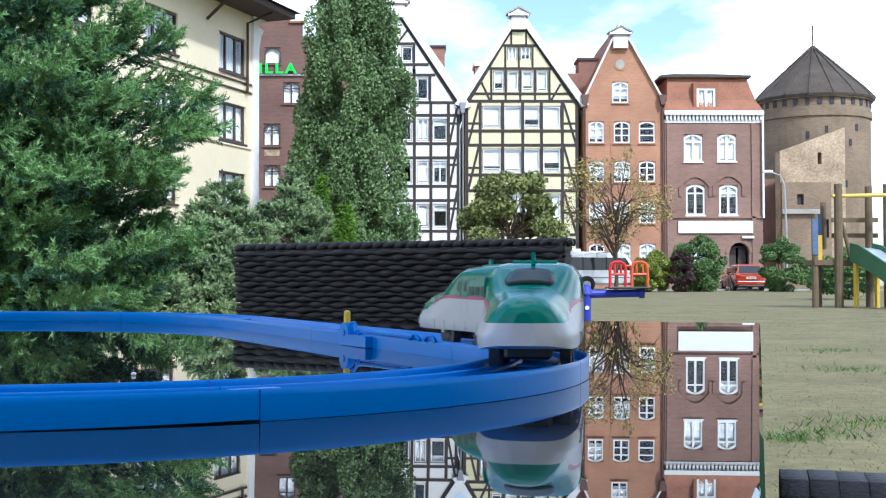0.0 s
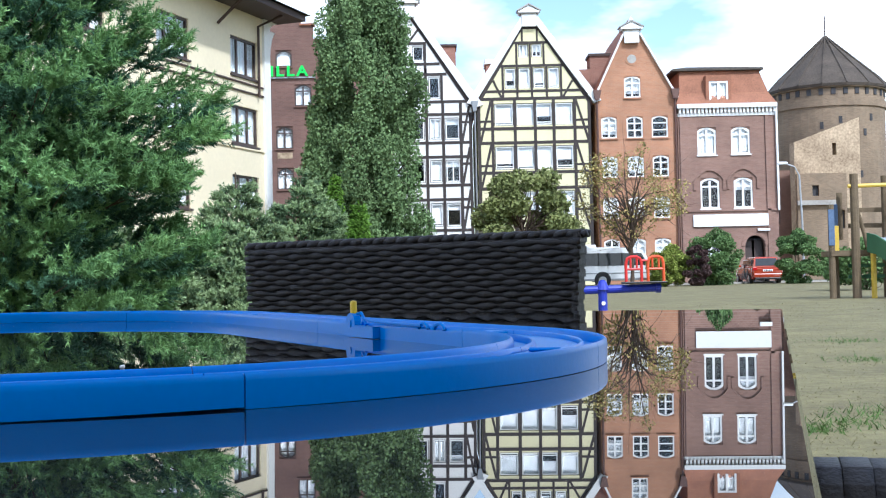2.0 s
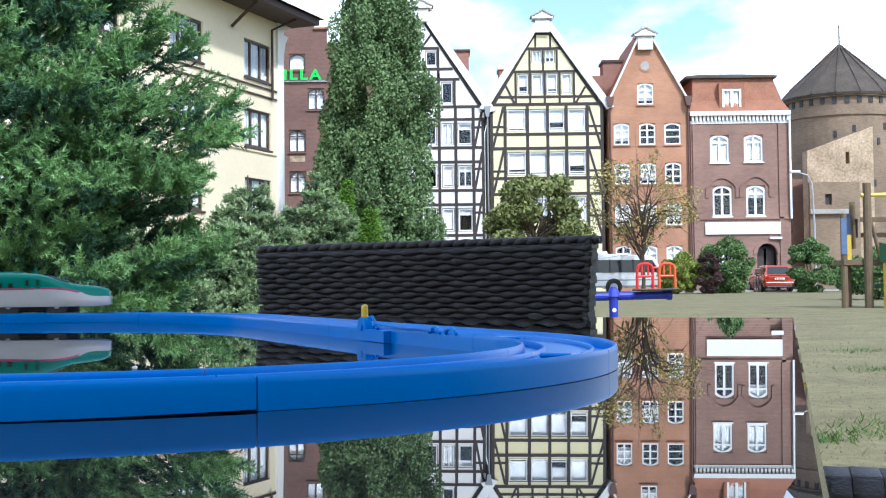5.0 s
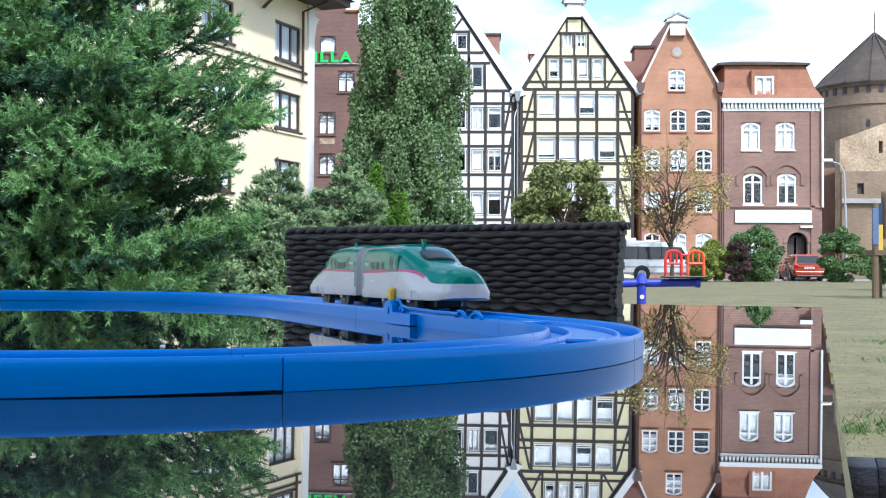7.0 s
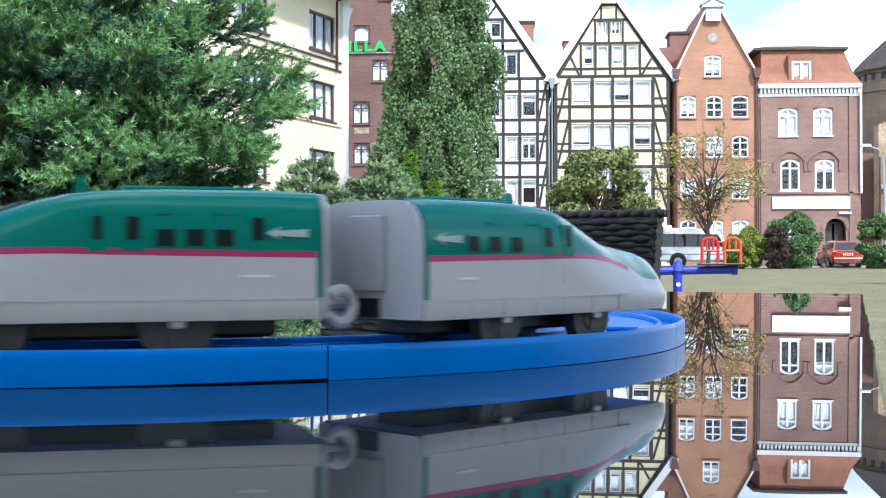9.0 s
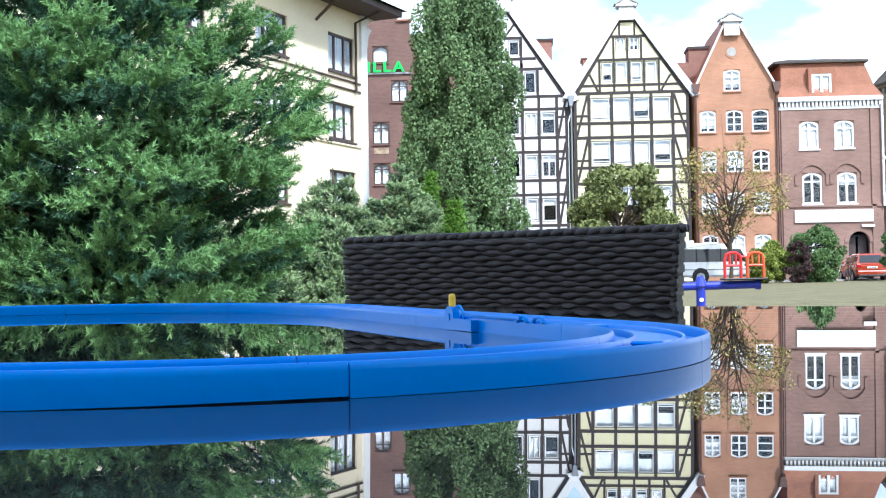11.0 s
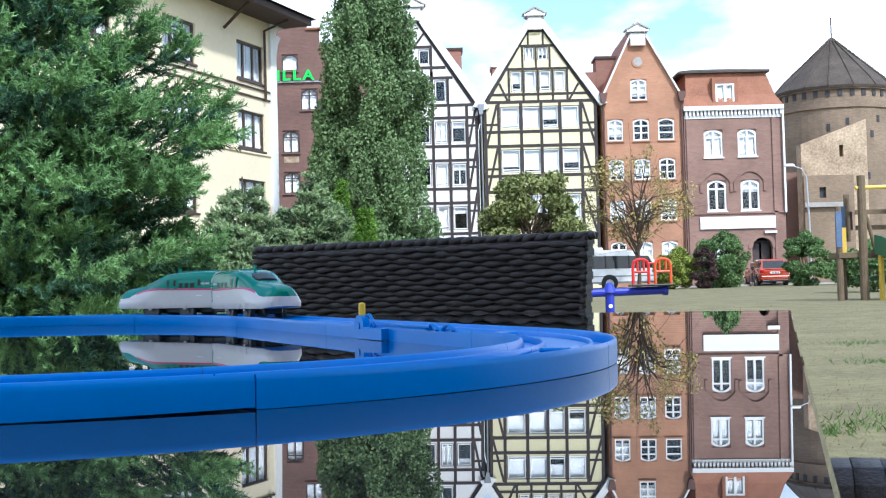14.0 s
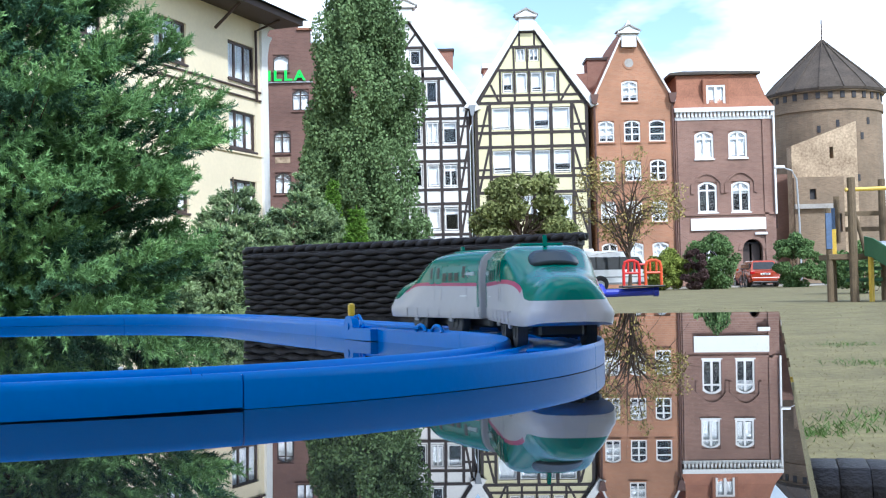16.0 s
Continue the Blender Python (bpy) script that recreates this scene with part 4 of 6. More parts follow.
def arm_chair():
    c = thing("wicker_armchair", "black woven wicker armchair with a wide rounded armrest", "chair", pose(0.204, 0.668, -0.001, 0, 0, TURN), group="garden chairs")
    for i in range(40):
        x = 0.0 + i * 0.015
        bm = bmesh.new()
        up = 0.0003 * math.sin(i * 1.7)
        prism(bm, [(-0.075, 0.615), (0.0, 0.615), (0.0, 0.652 + up), (-0.008, 0.667 + up), (-0.02, 0.674 + up), (-0.055, 0.674 + up), (-0.067, 0.667 + up), (-0.075, 0.652 + up)], -x - 0.01495, -x, Matrix.Rotation(radians(90), 4, "Z"))
        bmesh.ops.bevel(bm, geom=bm.edges[:], offset=0.0005, segments=1, affect="EDGES")
        part("arm_wrap", bm, "wicker", c, smooth=True)
    part("arm_core", bevelled(0.004, 0.6, -0.07, -0.005, 0.40, 0.664, 0.01), "wicker", c)
    wicker_panel(c, 0.0, 0.6, 0.40, 0.615, -0.072)
    part("seat", bevelled(0.02, 0.6, -0.6, -0.075, 0.34, 0.42, 0.02, 3), "wicker", c)
    part("other_arm", bevelled(0.0, 0.6, -0.68, -0.605, 0.40, 0.675, 0.015, 3), "wicker", c)
    part("backrest", bevelled(0.6, 0.66, -0.68, 0.0, 0.40, 0.85, 0.02, 3), "wicker", c)
    for x in (0.02, 0.6):
        for y in (-0.67, -0.06):
            bm = bmesh.new()
            box(bm, x, x + 0.05, y, y + 0.05, 0, 0.4)
            part("leg", bm, "wicker", c)


arm_chair()

# ---- toy track: an oval of two half circles and two straights ----
CX, CY, A0, LEN, R = -0.1672, 0.4899, 0.4161, 0.445, 0.2152
NV, TV = Vector((math.cos(A0), math.sin(A0), 0)), Vector((-math.sin(A0), math.cos(A0), 0))
C1 = Vector((CX, CY, T))
C2 = C1 + TV * LEN
LOOP = math.tau * R + 2 * LEN


def on_loop(s):
    """The place and the heading on the centre line; s runs clockwise, from the start of the near half circle."""
    p, d = on_plan(s)
    p.z = T + sag(p.x, p.y)
    return p, d


def on_plan(s):
    s %= LOOP
    half = math.pi * R
    if s < half:
        a = A0 - s / R
        return C1 + Vector((math.cos(a), math.sin(a), 0)) * R, Vector((math.sin(a), -math.cos(a), 0))
    s -= half
    if s < LEN:
        return C1 - NV * R + TV * s, TV.copy()
    s -= LEN
    if s < half:
        a = A0 + math.pi - s / R
        return C2 + Vector((math.cos(a), math.sin(a), 0)) * R, Vector((math.sin(a), -math.cos(a), 0))
    s -= half
    return C2 + NV * R - TV * s, -TV


# cross-section: across, height
PROFILE = [(-18.8, 0), (-18.9, 2.0), (-19, 6.6), (-18.8, 7.9), (-18.2, 8.5), (-17.5, 8.2), (-17.0, 7.2), (-16.7, 4.4), (-10.4, 4.4), (-10.1, 6.6), (-9.7, 7.1), (-9.0, 7.1), (-8.5, 6.6), (-8.3, 5.2), (8.3, 5.2), (8.5, 6.6), (9.0, 7.1), (9.7, 7.1), (10.1, 6.6), (10.4, 4.4), (16.7, 4.4), (17.0, 7.2), (17.5, 8.2), (18.2, 8.5), (18.8, 7.9), (19, 6.6), (18.9, 2.0), (18.8, 0)]


def rail(s0, s1, label, off_glass=False):
    k = thing("track_rail", label, "toy track", group="toy track rails")
    bm = bmesh.new()
    n = max(2, int((s1 - s0) / 0.006))
    prev = None
    for i in range(n + 1):
        p, d = on_loop(s0 + 0.0002 + (s1 - s0 - 0.0004) * i / n)
        side = Vector((-d.y, d.x, 0))
        lift = 0.0005 * max(0.0, (1.0 - 2.0 * i / n)) if off_glass else 0.0
        ring = [bm.verts.new(p + side * (a / 1000) + Vector((0, 0, max(z / 1000, lift * (1 - z / 6.6 if z < 6.6 else 0)) + 0.00004))) for a, z in PROFILE]
        if prev:
            for j in range(len(ring)):
                jj = (j + 1) % len(ring)
                bm.faces.new((prev[j], ring[j], ring[jj], prev[jj]))
        else:
            bm.faces.new(ring)
        prev = ring
    bm.faces.new(prev[::-1])
    body = part("rail_body", bm, "track", k, smooth=True)
    body.data.set_sharp_from_angle(angle=radians(50))
    # joining tongue and cross ribs
    p, d = on_loop(s1 - 0.004)
    side = Vector((-d.y, d.x, 0))
    frm = Matrix.Translation(p) @ Matrix((d, side, (0, 0, 1))).transposed().to_4x4()
    part("joint_tongue", bevelled(-0.012, 0.004, -0.006, 0.006, 0.0052, 0.0068, 0.0006, 1, frm), "track", k)
    return k


half = math.pi * R
joints = [0.0, radians(41.3) * R, radians(82.6) * R, radians(129) * R, half, half + 0.216, half + LEN,
          half + LEN + half * 0.25, half + LEN + half * 0.5, half + LEN + half * 0.75, 2 * half + LEN, LOOP - 0.216, LOOP]
for i, (a, b) in enumerate(zip(joints, joints[1:])):
    straight = i in (4, 5, 10, 11)
    k = rail(a, b, "straight bright blue plastic toy rail on the glass table" if straight else "curved bright blue plastic toy rail on the glass table", i in (2, 7))
    if i == 11:
        # the stop lever and its housing, on the inner side
        s = LOOP - 0.143
        p, d = on_loop(s)
        side = Vector((-d.y, d.x, 0))
        frm = Matrix.Translation(p) @ Matrix((d, side, (0, 0, 1))).transposed().to_4x4()
        bm = bmesh.new()
        disc = [(0.0075 * math.cos(q), 0.0078 + 0.0062 * math.sin(q)) for q in [math.pi * j / 12 for j in range(13)]]
        prism(bm, [(-0.0075, 0.0003), (0.036, 0.0003), (0.036, 0.0066), (0.0075, 0.0072)] + disc[1:], -0.0232, -0.0190, frm)
        part("lever_housing", bm, "track", k)
        bm = bmesh.new()
        tube(bm, [frm @ Vector((0, -0.0238, 0.0078)), frm @ Vector((0, -0.0230, 0.0078))], 0.0021, 14)
        part("pivot", bm, "track", k)
        part("stop_lever", bevelled(-0.0024, 0.0024, -0.0228, -0.0192, 0.0125, 0.0212, 0.0016, 3, frm), "lever", k, "small yellow stop lever")
        for pts in (((0.005, 0.0135), (0.011, 0.0142), (0.016, 0.0110), (0.019, 0.0075)), ((0.012, 0.0078), (0.017, 0.0108), (0.026, 0.0098), (0.060, 0.0090), (0.098, 0.0088))):
            bm = bmesh.new()
            tube(bm, [frm @ Vector((x, -0.0205, z)) for x, z in pts], 0.0009, 6)
            part("lever_wire", bm, "track", k)
        for x in (0.098, 0.118):
            bm = bmesh.new()
            tube(bm, [frm @ Vector((x + 0.006 * math.cos(q), -0.0195, 0.0070 + 0.0030 * math.sin(q))) for q in [math.pi * j / 8 for j in range(9)]], 0.0010, 6)
            part("rail_clip", bm, "track", k)

# a white crumb on the glass, inside the loop
bm = bmesh.new()
bmesh.ops.create_icosphere(bm, subdivisions=2, radius=0.0011)
for v in bm.verts:
    v.co *= 1 + 0.25 * noise.noise(v.co * 1500)
    v.co.z *= 0.7
CRUMB = (-0.1170, 0.4520)
crumb = part("crumb", bm, "trim", smooth=True, loc=pose(*CRUMB, T + sag(*CRUMB) + 0.0006))
tagged(crumb, "tiny white crumb lying on the black glass", "crumb")

# ---- toy train ----
CAR_L, CAR_W = 0.123, 0.0380
Z0, Z1 = 0.0145, 0.0460        # skirt and roof above the table


ROOFLINE = ((0, 0.985), (0.04, 1), (0.36, 1), (0.42, 0.985), (0.48, 0.955), (0.53, 0.91), (0.58, 0.85), (0.63, 0.785), (0.68, 0.72), (0.72, 0.675), (0.77, 0.645), (0.83, 0.62), (0.88, 0.598), (0.92, 0.575), (0.955, 0.54), (0.98, 0.495), (0.992, 0.455), (1.0, 0.41))
PLAN = ((0, 1), (0.5, 1), (0.7, 0.985), (0.8, 0.955), (0.87, 0.905), (0.92, 0.845), (0.955, 0.77), (0.975, 0.69), (0.988, 0.58), (0.996, 0.42), (1.0, 0.24))


def blend(table, u):
    return float(np.interp(u, [p[0] for p in table], [p[1] for p in table]))


def car_section(u):
    """Half width and roof height of the body at u from the tail (0) to the nose tip (1)."""
    return blend(PLAN, u), blend(ROOFLINE, u)


def build_car(label):
    """Nose along +x; the origin is on the table under the middle of its two axles."""
    c = thing("toy_train_car", label, "toy train", group="toy train cars")
    xs = [0, 0.1, 0.2, 0.3, 0.4] + [0.44 + i / 40 * 0.54 for i in range(40)] + [0.982, 0.987, 0.991, 0.994, 0.997, 1.0]
    ang = 40
    stripe = 0.0297

    def ring(u):
        w, top = car_section(u)
        hw = CAR_W / 2 * w
        x = -CAR_L * 0.48 + CAR_L * u
        hz = Z0 + (Z1 - Z0) * top
        lift = 0.0016 * max(0, (u - 0.88) / 0.12) ** 1.8
        pts = [(-hw * 0.97, Z0 + lift), (-hw, Z0 + lift + 0.002)]
        sh = 0.0165 - 0.004 * max(0, (u - 0.6) / 0.4)
        sh = min(sh, (hz - Z0 - lift) * 0.72)
        soft = max(0.0, min(1.0, (u - 0.46) / 0.40))
        for i in range(ang + 1):
            a = math.pi * i / ang
            cx, sz = -math.cos(a), math.sin(a)
            e = 0.34 + 0.36 * soft
            pinch = 1 - 0.26 * soft * abs(sz) ** 0.6
            pts.append((pinch * hw * math.copysign(abs(cx) ** e, cx) if abs(cx) > 1e-6 else 0.0, hz - sh + sh * abs(sz) ** (0.62 + 0.3 * soft)))
        pts += [(hw, Z0 + lift + 0.002), (hw * 0.97, Z0 + lift)]
        return [Vector((x, y, z)) for y, z in pts]
    rings = [ring(u) for u in xs]

    def stripe_z(x):
        u = (x + CAR_L * 0.48) / CAR_L
        return stripe + blend(((0, 0), (0.35, 0.0006), (0.5, 0.0010), (0.6, 0.0008), (0.67, 0.0), (0.73, -0.0014), (0.78, -0.0030), (0.82, -0.0052), (0.85, -0.0066), (0.9, -0.0072), (1.0, -0.0072)), u)

    # the shell in three paints that meet along the stripe
    def spread(line, n):
        """n + 1 points at even steps along a line."""
        line = np.array(line)
        far = np.concatenate([[0], np.cumsum(np.linalg.norm(np.diff(line, axis=0), axis=1))])
        k = np.linspace(0, far[-1], n + 1)
        return np.stack([np.interp(k, far, line[:, j]) for j in (0, 1)], 1)

    counts = (7, 2, 13)
    shells = {"body": [], "stripe": [], "roof_shell": []}
    for u, r in zip(xs, rings):
        x = r[0].x
        half_line = [(p.y, p.z) for p in r[:len(r) // 2 + 1]]
        top = half_line[-1][1]
        s1 = min(stripe_z(x) + 0.0012, top - 0.0005)
        s0 = min(stripe_z(x) - 0.0004, s1 - 0.0004)
        zs = [p[1] for p in half_line]
        ys = [p[0] for p in half_line]
        cuts = [(float(np.interp(z, zs, ys)), z) for z in (s0, s1)]
        pieces = ([p for p in half_line if p[1] < s0] + [cuts[0]], [cuts[0]] + [p for p in half_line if s0 < p[1] < s1] + [cuts[1]], [cuts[1]] + [p for p in half_line if p[1] > s1])
        for nm, line, n in zip(shells, pieces, counts):
            shells[nm].append([(x, y, z) for y, z in spread(line, n)])
    for (nm, rows), mt in zip(shells.items(), ("body", "pink", "green")):
        bm = bmesh.new()
        for sgn in (1, -1):
            vs = [[bm.verts.new((x, y * sgn, z)) for x, y, z in row] for row in rows]
            for i, (p, q) in enumerate(zip(vs, vs[1:])):
                if nm == "stripe" and xs[i] > 0.775:
                    continue
                for k in range(len(p) - 1):
                    bm.faces.new((p[k], p[k + 1], q[k + 1], q[k]))
        bmesh.ops.remove_doubles(bm, verts=bm.verts, dist=1e-6)
        if nm == "body":
            low = [(row[0][0], row[0][1], row[0][2]) for row in rows]
            e = [[bm.verts.new((x, y * k, z - 0.0001)) for k in (1, -1)] for x, y, z in low]
            for p, q in zip(e, e[1:]):
                bm.faces.new((p[0], p[1], q[1], q[0]))
        part(nm, bm, mt, c, smooth=True)
    # the white of the nose goes on where the stripe has ended
    bm = bmesh.new()
    for sgn in (1, -1):
        vs = [[bm.verts.new((x, y * sgn, z)) for x, y, z in row] for u, row in zip(xs, shells["stripe"]) if u > 0.765]
        for p, q in zip(vs, vs[1:]):
            for k in range(len(p) - 1):
                bm.faces.new((p[k], p[k + 1], q[k + 1], q[k]))
    part("nose_lip", bm, "body", c, smooth=True)
    # the tip is closed in the same paints
    for (nm, rows), mt in zip(shells.items(), ("body", "body", "green")):
        bm = bmesh.new()
        row = rows[-1]
        bm.faces.new([bm.verts.new(p) for p in row] + [bm.verts.new((x, -y, z)) for x, y, z in row[::-1] if abs(y) > 1e-6])
        part("nose_tip", bm, mt, c)
    xt = -CAR_L * 0.48
    # grey rear end with its door
    e = bmesh.new()
    back = [p.copy() for p in rings[0]]
    mid = Vector((0, 0, (Z0 + Z1) / 2))
    prism(e, [((p.y), mid.z + (p.z - mid.z) * 0.985) for p in back], -xt + 0.0004, -xt + 0.0016, Matrix.Rotation(radians(90), 4, "Z"))
    part("rear_wall", e, "rear", c)
    bm = bevelled(xt - 0.0026, xt - 0.0016, -0.0066, 0.0066, Z0 + 0.007, Z0 + 0.0272, 0.0006, 1)
    part("rear_door", bm, "rear", c)
    # black plate paints the dark of the coupling hole; none is cut
    part("coupling_slot", bevelled(xt - 0.0021, xt - 0.0016, -0.0045, 0.0045, Z0 + 0.0005, Z0 + 0.0055, 0.0002, 1), "black", c)
    for x in (-0.025, 0.017):
        for s in (-1, 1):
            part("axle_clip", bevelled(x - 0.0018, x + 0.0018, min(s * 0.0164, s * 0.0178), max(s * 0.0164, s * 0.0178), Z0 - 0.0018, Z0 + 0.001, 0.0004, 1), "body", c)
    # side windows, doors, prints
    hw = CAR_W / 2
    for s in (-1, 1):
        def side_y(z):
            q = max(0.0, min(1.0, (z - Z1 + 0.0165) / 0.0165)) ** (1 / 0.62)
            return hw * max(0.0, 1 - q * q) ** 0.17

        def plate(name, x, z, w, hgt, mt, d=0.0004):
            """A thin plate that follows the curve of the side."""
            bm = bmesh.new()
            rows = []
            for i in range(5):
                zz = z - hgt / 2 + hgt * i / 4
                yy = side_y(zz)
                rows.append([bm.verts.new((xx, s * (yy + dd), zz)) for xx, dd in ((x - w / 2, -0.0012), (x - w / 2, d), (x + w / 2, d), (x + w / 2, -0.0012))])
            for u, v in zip(rows, rows[1:]):
                for k in range(4):
                    bm.faces.new((u[k], u[(k + 1) % 4], v[(k + 1) % 4], v[k]))
            bm.faces.new(rows[0])
            bm.faces.new(rows[-1][::-1])
            part(name, bm, mt, c)
        def at(u):
            return -CAR_L * 0.48 + CAR_L * u
        for u in ((0.15, 0.22, 0.295) if s < 0 else (0.19, 0.245, 0.30)):
            plate("window_frame", at(u), 0.0340, 0.0054, 0.0050, "green", 0.00014)
            plate("side_window", at(u), 0.0340, 0.0044, 0.0040, "winglass", 0.00025)
        for u, nm in (((0.41, "door"), (0.485, "cab")) if s < 0 else ((0.125, "door"), (0.36, "door"), (0.425, "cab"))):
            wide = 0.0030 if nm == "door" else 0.0021
            plate(nm + "_panel", at(u), 0.0354, wide + 0.0032, 0.0088, "green", 0.00014)
            plate(nm + "_groove", at(u), 0.0260, wide + 0.0032, 0.0058, "body", 0.00010)
            plate(nm + "_window", at(u), 0.0362, wide, 0.0054, "winglass", 0.00025)
        for u in ((0.22, 0.36) if s < 0 else (0.19, 0.30)):
            plate("vent_line", at(u), 0.0398, 0.0052, 0.0005, "green", 0.0003)
        plate("number_print", at(0.13), 0.0250, 0.0070, 0.0006, "trim", 0.0002)
        plate("corner_band", at(0.0055), 0.0305, 0.0012, 0.0215, "green", 0.0002)
        plate("skirt_line", -0.0125, 0.0196, 0.090, 0.0005, "body", 0.00016)
        for k in range(7):
            plate("skirt_seam", -0.055 + k * 0.0135, 0.0172, 0.0003, 0.0040, "body", 0.00012)
        # silver arrow mark
        bm = bmesh.new()
        lo, hi = sorted((s * (hw - 0.0005), s * (hw + 0.0003)))
        turn = Matrix.Identity(4) if s > 0 else Matrix.Translation((-0.1010, 0, 0)) @ Matrix.Diagonal((-1, 1, 1, 1))
        prism(bm, [(-0.0455, 0.0352), (-0.0492, 0.0368), (-0.0480, 0.0358), (-0.0555, 0.0362), (-0.0555, 0.0342), (-0.0480, 0.0346), (-0.0492, 0.0336)], lo, hi, turn)
        part("arrow_print", bm, "silver", c)
    # cab windscreen, hugging the falling roof
    bm = bmesh.new()
    us = [0.55, 0.575, 0.60, 0.63, 0.66, 0.685]
    gr = []
    for i, u in enumerate(us):
        w, top = car_section(u)
        x = -CAR_L * 0.48 + CAR_L * u
        z = Z0 + (Z1 - Z0) * top
        hwid = (0.0062, 0.0085, 0.0094, 0.0096, 0.0092, 0.0076)[i]
        row = []
        for j in range(7):
            y = hwid * (j / 3 - 1)
            fall = 0.0042 * (abs(y) / (CAR_W / 2 * w)) ** 2.6 + 0.0011 * (abs(y) / 0.012) ** 2
            row.append(bm.verts.new((x + 0.0005, y, z + 0.0009 - fall)))
        gr.append(row)
    for a, b in zip(gr, gr[1:]):
        for j in range(6):
            bm.faces.new((a[j], b[j], b[j + 1], a[j + 1]))
    ext = bmesh.ops.extrude_face_region(bm, geom=bm.faces[:])
    for v in ext["geom"]:
        if isinstance(v, bmesh.types.BMVert):
            v.co.z -= 0.0016
    part("windscreen", bm, "winglass", c, smooth=True)
    for s in (-1, 1):
        part("headlight", bevelled(0.0495, 0.0535, min(s * 0.0082, s * 0.0110), max(s * 0.0082, s * 0.0110), 0.0243, 0.0256, 0.0005, 1), "silver", c)
    # aerial and roof housing
    bm = bmesh.new()
    prism(bm, [(-0.0052, Z1 - 0.001), (-0.0014, Z1 - 0.001), (-0.0026, Z1 + 0.0036), (-0.0040, Z1 + 0.0036)], -0.0008, 0.0008)
    part("aerial", bm, "green", c)
    part("roof_housing", bevelled(-0.045, -0.012, -0.009, 0.009, Z1 - 0.001, Z1 + 0.0007, 0.0005, 1), "green", c)
    # underframe and wheels
    part("underframe", bevelled(-0.05, 0.036, -0.0085, 0.0085, 0.0098, Z0 + 0.001, 0.001, 1), "black", c)
    wheels = []
    for x in (-0.025, 0.017):
        ax = thing("wheelset", "", "", pose(x, 0, 0.0133))
        ax.parent = c
        wheels.append(ax)
        for s in (-1, 1):
            bm = bmesh.new()
            tube(bm, [(0, s * 0.0112, 0), (0, s * 0.0152, 0)], 0.0088, 28)
            bmesh.ops.bevel(bm, geom=[ed for ed in bm.edges if len(ed.link_faces) == 2 and ed.calc_face_angle(0) > 1], offset=0.0008, segments=2, affect="EDGES")
            w = part("wheel", bm, "tyre", ax)
            bm = bmesh.new()
            tube(bm, [(0, s * 0.0148, 0), (0, s * 0.0156, 0)], 0.0042, 16)
            box(bm, -0.0036, 0.0036, min(s * 0.0150, s * 0.0159), max(s * 0.0150, s * 0.0159), -0.0006, 0.0006)
            part("hub", bm, "tyre", ax)
        bm = bmesh.new()
        tube(bm, [(0, -0.0112, 0), (0, 0.0112, 0)], 0.0015, 8)
        part("axle", bm, "steel", ax)
    return c, wheels


front, front_wheels = build_car("leading green and grey plastic toy bullet train car on blue track")
rear, rear_wheels = build_car("trailing green and grey plastic toy bullet train car on blue track")
# coupling: a hook on the front car's tail, a ring on the other's
bm = bmesh.new()
tube(bm, [(-0.0625, 0, 0.0175), (-0.0715, 0, 0.0175)], 0.0018, 8)
part("coupling_bar", bm, "rear", front)
bm = bmesh.new()
tube(bm, [(-0.0705 + 0.0042 * math.cos(a), 0, 0.0180 + 0.0042 * math.sin(a)) for a in [math.tau * i / 16 + 3.6 for i in range(14)]], 0.0017, 8)
part("coupling_hook", bm, "body", rear)

# ---- trees and shrubs ----


